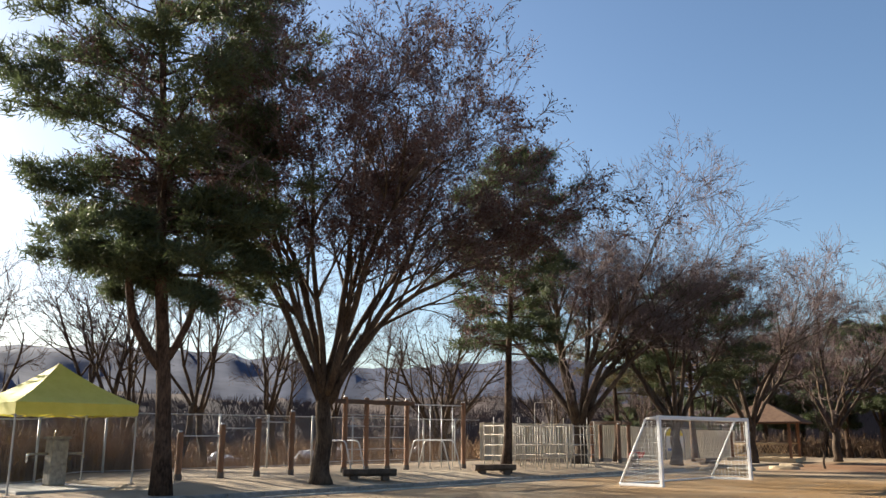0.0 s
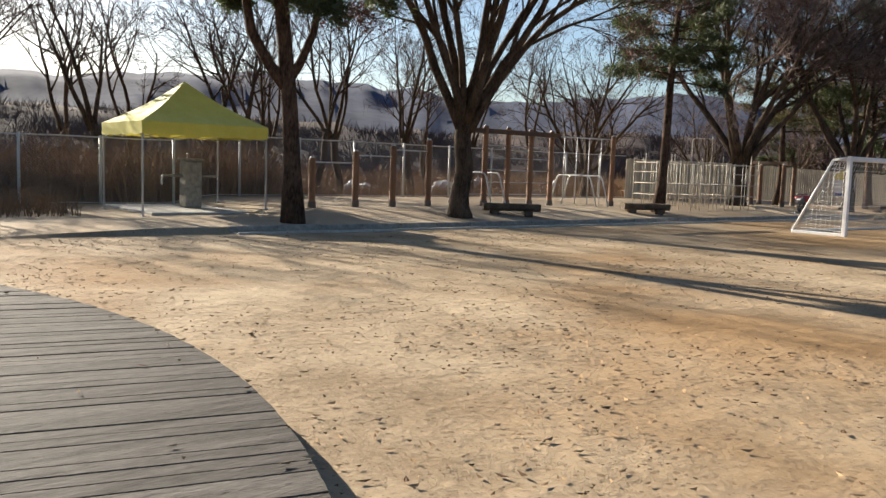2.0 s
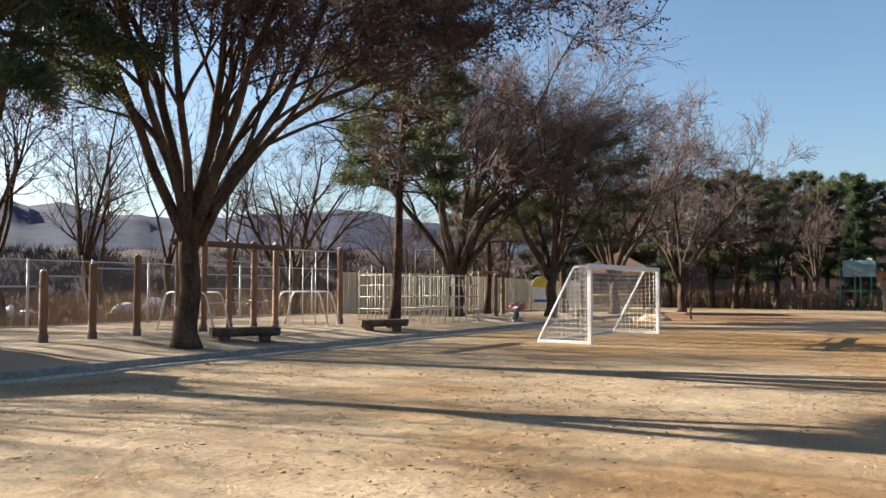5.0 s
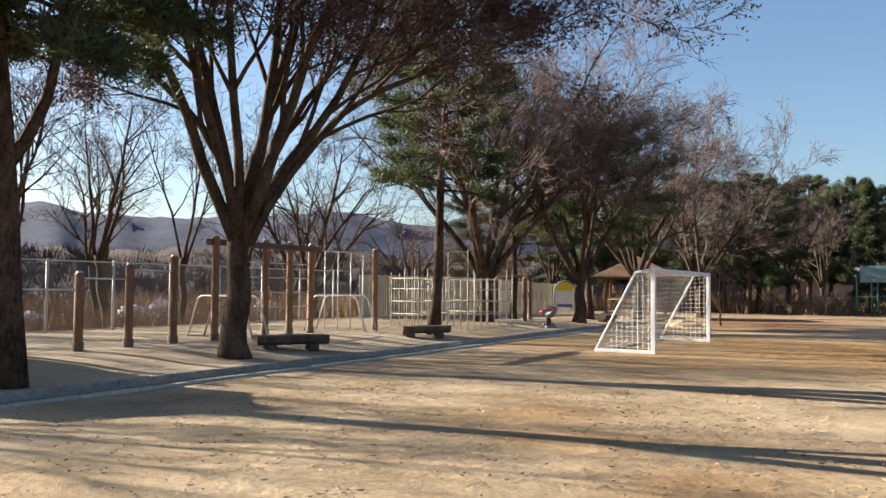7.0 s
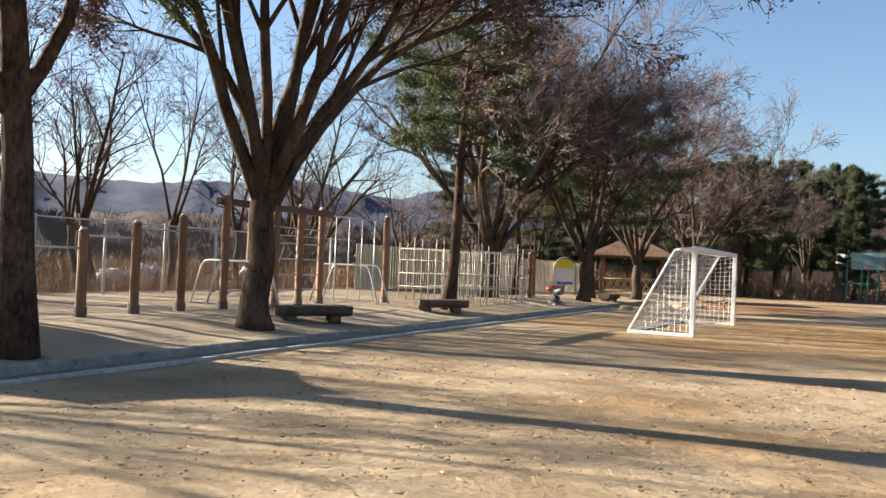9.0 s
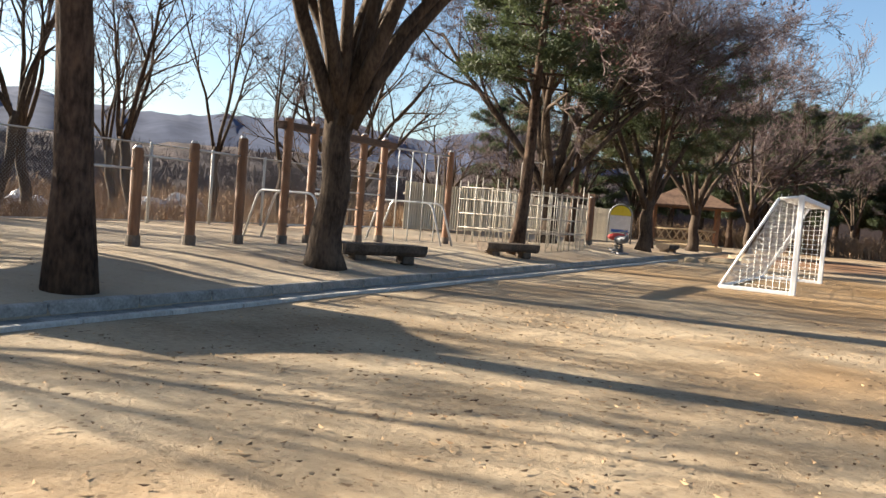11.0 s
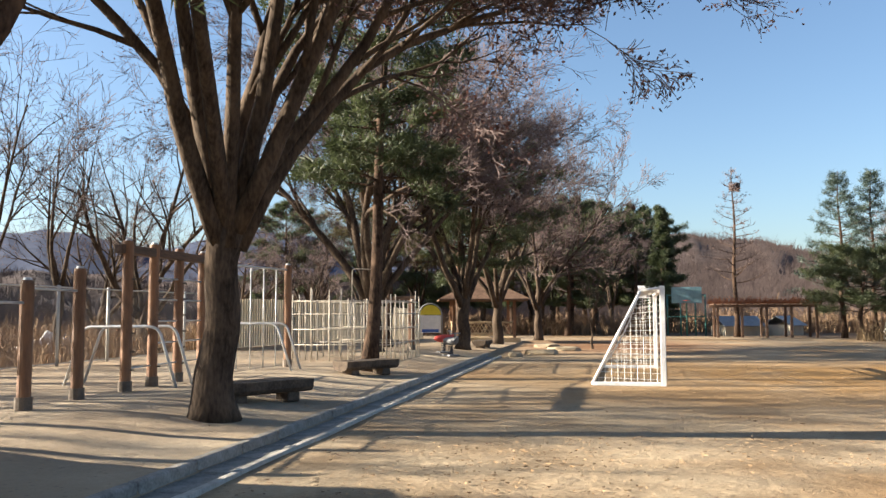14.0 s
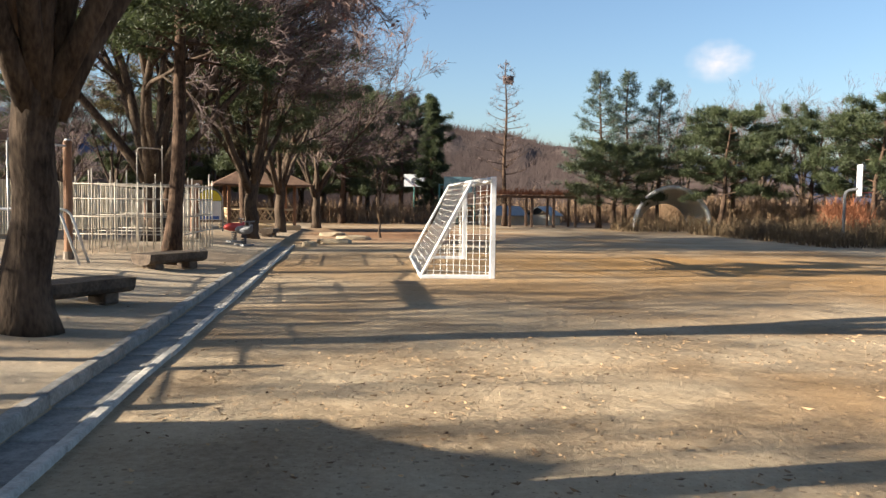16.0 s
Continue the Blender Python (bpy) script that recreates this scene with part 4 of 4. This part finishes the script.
def drinking_fountain():
    f = thing("drinking_fountain", pose(-11.2, -12.3, 0.10), "stone drinking fountain column with side arms and taps", "fountain")
    part("column", box_bm(-.24, .24, -.22, .22, 0, 1.20, bevel=.04), M_STONE, f)
    part("basin", box_bm(-.28, .28, -.27, .27, 1.20, 1.27, bevel=.02), M_STONE, f)
    tube_ob("arm", [[(0, -.22, .82), (0, -.72, .82)]], .035, M_STONE, f)
    tube_ob("arm", [[(0, .22, .82), (0, .72, .82)]], .035, M_STONE, f)
    tube_ob("tap", [arc([(0, -.66, .82), (0, -.76, .82), (0, -.76, .60)], 4, .05)], .03, M_BRASS, f)
    tube_ob("tap", [arc([(0, .66, .82), (0, .74, .82), (0, .74, .70)], 4, .05)], .02, M_BRASS, f)
    tube_ob("spout", [arc([(0, -.1, 1.27), (0, -.1, 1.40), (0.1, -.1, 1.40)], 4, .05)], .015, M_BRASS, f)
    return f


drinking_fountain()


# ---------------- mesh fence ----------------
def mesh_fence():
    f = thing("mesh_fence", pose(0, 0, 0), "chain-link fence on pale steel posts along the play area", "fence")
    X, y0, y1, h = -13.6, -26.0, 8.0, 1.82
    y = y0
    while y <= y1 + .01:
        z = ground_z(X, y)
        tube_ob("post", [[(X, y, z - .1), (X, y, z + h + .05)]], .038, M_FPOST, f, 8)
        y += 2.02
    zb = [ground_z(X, y0 + i * 0.5) for i in range(int((y1 - y0) / .5) + 1)]
    for fr_ in (1.0, 0.03):
        tube_ob("rail", [[(X, y0 + i * .5, z + h * fr_) for i, z in enumerate(zb)]], .012 if fr_ < 1 else .018, M_FPOST, f, 6)
    V, F = [], []
    s = 0.075
    n = int((y1 - y0 - h) / s)
    for i in range(n):
        y = y0 + i * s
        za, zc = ground_z(X, y), ground_z(X, y + h)
        tube(V, F, [Vector((X, y, za)), Vector((X, y + h, zc + h))], [.0022] * 2, 3, cap=False)
        tube(V, F, [Vector((X, y, za + h)), Vector((X, y + h, zc))], [.0022] * 2, 3, cap=False)
    mesh_ob("wire_mesh", V, F, M_WIRE, f)
    return f


mesh_fence()


def board_fence():
    f = thing("board_fence", pose(0, 0, 0), "cream board fence behind the play equipment", "fence")
    me = None
    for i in range(130):
        y = 8.05 + i * 0.17
        x = -13.6 + 0.12 * max(0, y - 10)
        if me is None:
            o = part("board", box_bm(-.012, .012, 0, .155, 0, 1.72, bevel=.004), M_BOARD, f)
            me = o.data
        else:
            o = new("board", me)
            o.parent = f
        o.location = (x, y, ground_z(x, y) + RNG.uniform(-.02, .02))
    for z in (.4, 1.35):
        tube_ob("rail", [[(-13.64, 8.05, z + .2), (-13.64, 10, z + .2), (-13.64 + .12 * 20, 30, z + .1)]], .03, M_BOARD, f, 6)
    return f


board_fence()


# ---------------- gazebo, arch board, toys ----------------
def gazebo():
    g = thing("gazebo", pose(-7.0, 24.6, ground_z(-7.0, 24.6) - .02, 0, 0, 12), "wooden gazebo with a brown hipped roof and lattice rail", "gazebo")
    R = 1.75
    for sx in (-1, 1):
        for sy in (-1, 1):
            part("post", box_bm(sx * R * .85 - .07, sx * R * .85 + .07, sy * R * .85 - .07, sy * R * .85 + .07, 0, 2.15, bevel=.01), M_POST, g)
    part("floor", box_bm(-R, R, -R, R, 0, .22, bevel=.02), M_GZWOOD, g)
    V = [(-2.2, -2.2, 2.1), (2.2, -2.2, 2.1), (2.2, 2.2, 2.1), (-2.2, 2.2, 2.1), (0, 0, 3.25),
         (-2.2, -2.2, 2.02), (2.2, -2.2, 2.02), (2.2, 2.2, 2.02), (-2.2, 2.2, 2.02), (0, 0, 3.1)]
    F = [(0, 1, 4), (1, 2, 4), (2, 3, 4), (3, 0, 4), (5, 9, 6), (6, 9, 7), (7, 9, 8), (8, 9, 5), (0, 5, 6, 1), (1, 6, 7, 2), (2, 7, 8, 3), (3, 8, 5, 0)]
    mesh_ob("roof", V, F, M_ROOF, g)
    for side in range(4):
        m = Matrix.Rotation(side * math.pi / 2, 4, "Z")
        if side == 1:
            continue
        for z in (.35, .95):
            a, b = m @ Vector((-1.42, -1.49, z)), m @ Vector((1.42, -1.49, z))
            tube_ob("rail", [[a, b]], .045, M_GZWOOD, g, 6)
        for k in range(7):
            x = -1.3 + k * .37
            tube_ob("lattice", [[m @ Vector((x, -1.49, .35)), m @ Vector((x + .37, -1.49, .95))], [m @ Vector((x + .37, -1.49, .35)), m @ Vector((x, -1.49, .95))]], .022, M_GZWOOD, g, 5)
    return g


gazebo()


def arch_board():
    a = thing("play_board", pose(-7.9, 15.9, ground_z(-7.9, 15.9), 0, 0, 8), "white play board under a yellow arch on dark posts", "sign")
    part("panel", box_bm(-.42, .42, -.02, .02, .42, 1.12, bevel=.01), M_WHITE, a)
    part("stripe", box_bm(-.34, .34, -.026, -.021, .44, .56), M_BLUE, a, "blue stripe")
    V, F = [], []
    pts = [Vector((math.cos(math.pi * k / 16) * .42, 0, 1.14 + math.sin(math.pi * k / 16) * .40)) for k in range(17)]
    for y in (-.02, .02):
        V += [(p.x, y, p.z) for p in pts]
    F = [tuple(range(17)), tuple(17 + k for k in reversed(range(17)))] + [(k, 17 + k, 18 + k, k + 1) for k in range(16)] + [(16, 33, 17, 0)]
    mesh_ob("arch", V, F, M_YEL, a)
    tube_ob("arch_frame", [[(-.47, 0, 0)] + [(math.cos(math.pi - math.pi * k / 14) * .47, 0, 1.12 + math.sin(math.pi * k / 14) * .47) for k in range(15)] + [(.47, 0, 0)]], .03, M_GREY, a)
    return a


arch_board()


def spring_rider(x, y, rz, material, label):
    s = thing("spring_rider", pose(x, y, ground_z(x, y), 0, 0, rz), label, "play equipment", "spring riders")
    part("base", box_bm(-.2, .2, -.2, .2, 0, .05, bevel=.01), M_GREY, s)
    tube_ob("spring", [[(math.cos(k * .7) * .08, math.sin(k * .7) * .08, .05 + .006 * k) for k in range(46)]], .014, M_DARK, s, 5)
    bm = bmesh.new()
    bmesh.ops.create_uvsphere(bm, u_segments=14, v_segments=8, radius=.36)
    for v in bm.verts:
        v.co = Vector((v.co.x * .95, v.co.y * .42, v.co.z * .36 + .46 + (0.12 if v.co.x > .3 else 0)))
    part("seat", bm, material, s, smooth=True)
    tube_ob("handle", [[(.22, -.2, .70), (.22, .2, .70)]], .018, M_GREY, s, 6)
    tube_ob("handle_post", [[(.22, 0, .55), (.22, 0, .70)]], .02, M_GREY, s, 6)
    return s


spring_rider(-6.15, 9.3, 30, M_RED, "red plastic spring rider in the sand")
spring_rider(-5.75, 8.3, -40, M_GREY, "grey plastic spring rider in the sand")


# ---------------- basketball stands ----------------
def hoop_stand(x, y, rz, post, board, label, h=2.0, bw=.8, bh=.6):
    s = thing("basketball_stand", pose(x, y, ground_z(x, y), 0, 0, rz), label, "basketball stand")
    tube_ob("pole", [arc([(0, .5, 0), (0, .5, h + .2), (0, .02, h + .3)], 5, .2)], .055, post, s)
    b = part("backboard", box_bm(-bw, bw, -.03, .0, h, h + 2 * bh, bevel=.008), board, s)
    if board is M_WHITE:
        tube_ob("target_ring", [[(math.cos(k / 20 * 6.2832) * .22, -.036, h + bh + math.sin(k / 20 * 6.2832) * .22) for k in range(21)]], .05, M_DARK, b, 5)
    tube_ob("hoop", [[(math.cos(k / 20 * 6.2832) * .22, -.28 + math.sin(k / 20 * 6.2832) * .22, h + .15) for k in range(21)]], .012, M_RED, s, 5)
    return s


hoop_stand(3.2, 58.5, -4, M_TEAL, M_WHITE, "white basketball backboard on a teal pole", 2.75, .9, .55)
hoop_stand(4.2, 36.5, -4, M_TEAL, M_GLASSY, "teal steel basketball stand with a dark board", 2.05, .9, .5)
tubeframe = thing("teal_cage", pose(4.3, 37.3, 0), "teal pipe frame behind the basketball stand", "frame")
for px in (-1.2, -.4, .5, 1.1):
    tube_ob("upright", [[(px, 0, 0), (px, 0, 2.6)]], .05, M_TEAL, tubeframe, 6)
for pz in (1.2, 2.55):
    tube_ob("crossbar", [[(-1.2, 0, pz), (1.1, 0, pz)]], .04, M_TEAL, tubeframe, 6)
hoop_stand(17.1, 14.6, 70, M_GREY, M_PLASTIC, "leaning white backboard on a grey pole among the shrubs", 1.9, .4, .62)


# ---------------- white dome, shelter, huts ----------------
def dome_shell():
    d = thing("stage_shell", pose(16.0, 30.6, -.02, 0, 0, -12), "white arched fabric shell with a ribbed rim", "shelter")
    V, F = [], []
    n, mrows = 22, 8
    for j in range(mrows + 1):
        w = j / mrows
        for i in range(n + 1):
            a = math.pi * i / n
            rr = 2.15 * (1 - .32 * w)
            V.append((math.cos(a) * rr, 3.2 * w, math.sin(a) * (2.45 - .9 * w)))
    for j in range(mrows):
        for i in range(n):
            o = j * (n + 1) + i
            F.append((o, o + 1, o + n + 2, o + n + 1))
    sh = mesh_ob("shell", V, F, M_DOME, d, smooth=True)
    so = sh.modifiers.new("thick", "SOLIDIFY")
    so.thickness = .06
    tube_ob("rim", [[(math.cos(math.pi * k / 22) * 2.2, -.02, math.sin(math.pi * k / 22) * 2.5) for k in range(23)]], .12, M_WHITE, d)
    tube_ob("leg", [[(-2.2, 0, 0), (-1.9, -.35, 1.2)], [(2.2, 0, 0), (1.9, .6, .9)]], .04, M_GREY, d)
    return d


dome_shell()


def pergola_shelter():
    s = thing("vine_pergola", pose(5.6, 33.4, 0), "long low pergola on dark posts topped with dry vines", "pergola")
    for k in range(5):
        for yy in (0, 1.6):
            part("post", box_bm(k * 1.35 - .07, k * 1.35 + .07, yy - .07, yy + .07, 0, 1.75, bevel=.01), M_BEAM, s)
    for yy in (0, 1.6):
        part("beam", box_bm(-.3, 5.7, yy - .06, yy + .06, 1.75, 1.89, bevel=.01), M_BEAM, s)
    for k in range(15):
        part("rafter", box_bm(-.2 + k * .41, -.13 + k * .41, -.3, 1.9, 1.89, 1.97), M_BEAM, s)
    rng = random.Random(77)
    V, F = [], []
    for _ in range(1500):
        p = Vector((rng.uniform(-.4, 5.8), rng.uniform(-.4, 2.0), 1.97))
        q = p + Vector((rng.uniform(-.4, .4), rng.uniform(-.4, .4), rng.uniform(.05, .65) * rng.random() ** .5))
        w = Vector((.018, .01, 0))
        o = len(V)
        V += [p - w, p + w, q]
        F.append((o, o + 1, o + 2))
    mesh_ob("vine_tangle", V, F, M_RUST, s, label="dry reddish vine tangle")
    return s


pergola_shelter()


def hut(x, y, rz, L, W, H, label):
    h = thing("low_hut", pose(x, y, -.05, 0, 0, rz), label, "hut", "huts")
    part("wall", box_bm(-L / 2, L / 2, -W / 2, W / 2, 0, H, bevel=.01), M_BOARD, h)
    for s in (-1, 1):
        V = [(-L / 2 - .2, 0, H + W * .33), (L / 2 + .2, 0, H + W * .33), (L / 2 + .2, s * (W / 2 + .2), H - .08), (-L / 2 - .2, s * (W / 2 + .2), H - .08)]
        V += [(a, b, c + .05) for a, b, c in V]
        mesh_ob("roof", V, [(0, 1, 2, 3), (4, 7, 6, 5), (0, 4, 5, 1), (1, 5, 6, 2), (2, 6, 7, 3), (3, 7, 4, 0)], M_TILE, h)
    return h


hut(7.4, 38.5, 25, 2.6, 1.6, .7, "low hut with a grey sheet roof past the pergola")
hut(10.6, 40, 60, 2.6, 1.6, .7, "low hut with a grey sheet roof past the pergola")


# plastic sheeting on the field past the fence
def sheet_heap(x, y, L, W, H, seed):
    V, F = [], []
    n = 16
    for i in range(n + 1):
        for j in range(n + 1):
            u, w = i / n, j / n
            b = math.sin(math.pi * u) * math.sin(math.pi * w)
            px, py = x + (u - .5) * W, y + (w - .5) * L
            V.append((px, py, ground_z(px, py) - .03 + H * b ** .5 * (0.65 + .7 * noise.noise(Vector((u * 5, w * 7, seed))))))
    for i in range(n):
        for j in range(n):
            o = i * (n + 1) + j
            F.append((o, o + 1, o + n + 2, o + n + 1))
    return tagged(mesh_ob("plastic_heap", V, F, M_PLASTIC), "heap of white plastic sheeting on the field past the fence", "plastic sheet")


sheet_heap(-25, 8.5, 5.5, 2.0, 1.1, 1)
sheet_heap(-24, 14.5, 3.6, 1.6, 1.0, 2)
sheet_heap(-27, 3.0, 3.0, 1.6, .8, 3)


# ---------------- round deck ----------------
def deck():
    cx, cy, R, top = 4.5, -27.0, 8.45, 0.17
    d = thing("round_deck", pose(0, 0, 0), "round weathered grey plank deck set low on the sand", "deck", kind="structure")
    ang = math.atan2(1.09, 0.28)
    ux, uy = math.cos(ang), math.sin(ang)      # along the planks
    px, py = uy, -ux                           # across
    wdt = 0.12
    n = int(R / wdt)
    for k in range(-n, n + 1):
        o0, o1 = k * wdt + .004, (k + 1) * wdt - .006
        h0, h1 = math.sqrt(max(0, R * R - o0 * o0)), math.sqrt(max(0, R * R - o1 * o1))
        if min(h0, h1) < .3:
            continue
        cuts = [-1.0, 0.12 + 0.5 * ((k * 7) % 3 - 1) * .3, 1.0]
        for a, b in zip(cuts, cuts[1:]):
            c = [(o0, a * h0 + .003), (o1, a * h1 + .003), (o1, b * h1 - .003), (o0, b * h0 - .003)]
            dz = RNG.uniform(-.003, .003)
            V = [(cx + px * o + ux * l, cy + py * o + uy * l, z) for z in (top - .035 + dz, top + dz) for o, l in c]
            mesh_ob("plank", V, [(0, 1, 2, 3), (4, 7, 6, 5), (0, 4, 5, 1), (1, 5, 6, 2), (2, 6, 7, 3), (3, 7, 4, 0)], M_DECK, d)
    V, F = [], []
    N = 96
    for k in range(N):
        a = 2 * math.pi * k / N
        for rr, z in ((R - .06, -.05), (R - .06, top - .037)):
            V.append((cx + math.cos(a) * rr, cy + math.sin(a) * rr, z))
    for k in range(N):
        k2 = (k + 1) % N
        F.append((2 * k, 2 * k2, 2 * k2 + 1, 2 * k + 1))
    mesh_ob("rim_board", V, F, M_BEAM, d)
    return d


deck()


# ---------------- litter, stones ----------------
def fallen_leaves():
    rng = random.Random(4)
    V, F = [], []
    for i in range(20000):
        if i % 4:
            x, y = rng.uniform(-4.3, 9), rng.uniform(-19.5, -7)
        else:
            x, y = rng.uniform(-9, 12), rng.uniform(-14, 10)
        if (x - 4.5) ** 2 + (y + 27) ** 2 < 8.4 ** 2 and rng.random() < .9:
            continue
        if noise.noise(Vector((x * .35, y * .35, 2))) + .6 * noise.noise(Vector((x * 1.6, y * 1.6, 7))) < rng.uniform(-.45, .65):
            continue
        z = ground_z(x, y) + .012
        if (x - 4.5) ** 2 + (y + 27) ** 2 < 8.5 ** 2:
            z = .18
        if -5.1 < x < -4.4:
            continue
        big = rng.random() ** 2.5
        L, W, a = .010 + .034 * big, .004 + .012 * big * rng.uniform(.6, 1.2), rng.uniform(0, 6.28)
        c, s = math.cos(a), math.sin(a)
        curl = rng.uniform(.002, .014)
        o = len(V)
        for u, w, h in ((-L, 0, curl), (-L * .2, W, 0), (L * .3, W * .8, curl * .6), (L, 0, curl), (L * .3, -W * .8, 0), (-L * .2, -W, curl * .5)):
            V.append((x + c * u - s * w, y + s * u + c * w, z + h))
        F += [(o, o + 1, o + 2, o + 3), (o, o + 3, o + 4, o + 5)]
    return tagged(mesh_ob("fallen_leaves", V, F, M_LITTER), "scattered dry brown leaves on sandy earth", "leaves", kind="stuff")


fallen_leaves()
rs_ = random.Random(12)
for i, (x, y, L, W) in enumerate(((-3.2, 12.6, 1.3, .7), (-2.6, 15.5, 1.5, .7), (-3.4, 18.5, 1.2, .6), (-4.0, 10.9, .5, .4))):
    bm = bmesh.new()
    bmesh.ops.create_icosphere(bm, subdivisions=2, radius=1)
    for v in bm.verts:
        k = 1 + .25 * noise.noise(v.co * 1.7 + Vector((i * 3, 0, 0)))
        v.co = Vector((v.co.x * L / 2 * k, v.co.y * W / 2 * k, max(-.3, min(.6, v.co.z)) * .22 * k))
    o = part("flat_stone", bm, M_SLAB)
    o.location = (x, y, ground_z(x, y) + .03)
    tagged(o, "flat weathered stone lying on leaf-strewn earth", "stone", "flat stones")
young = broad_tree("young_tree", -1.5, 17.4, "thin young bare tree with reddish twigs", 71, 1.3, .045, 4, 1.6, 22, [(4, .5, 30), (3, .5, 34), (3, .5, 34)], leaf=.12, minr=.005)

bird_box = thing("nest_box", pose(-5.90, -7.74, 2.72, 0, 0, 12), "small grey wooden nest box fixed to a trunk", "nest box")
part("box", box_bm(-.08, .08, -.07, .07, 0, .22, bevel=.006), M_BENCH, bird_box)
part("lid", box_bm(-.10, .10, -.10, .08, .222, .245, bevel=.004), M_CAP, bird_box)

# blocks along the play area, last
paved_strip("kerb", -5.03, -4.915, -14.0, 10.6, 1.0, -.1, .122, M_KERB, "grey concrete kerb blocks edging the play area", "kerb_block", bevel=.02)
paved_strip("gutter", -4.910, -4.565, -14.0, 10.4, .40, -.1, .010, M_GUTTER, "grey paving blocks in a gutter along the kerb", "paving_block", bevel=.008)
paved_strip("edge_strip", -4.56, -4.475, -14.0, 10.4, 1.0, -.1, .038, M_EDGE, "pale concrete edging strip beside the gutter", "edging_block", bevel=.012)
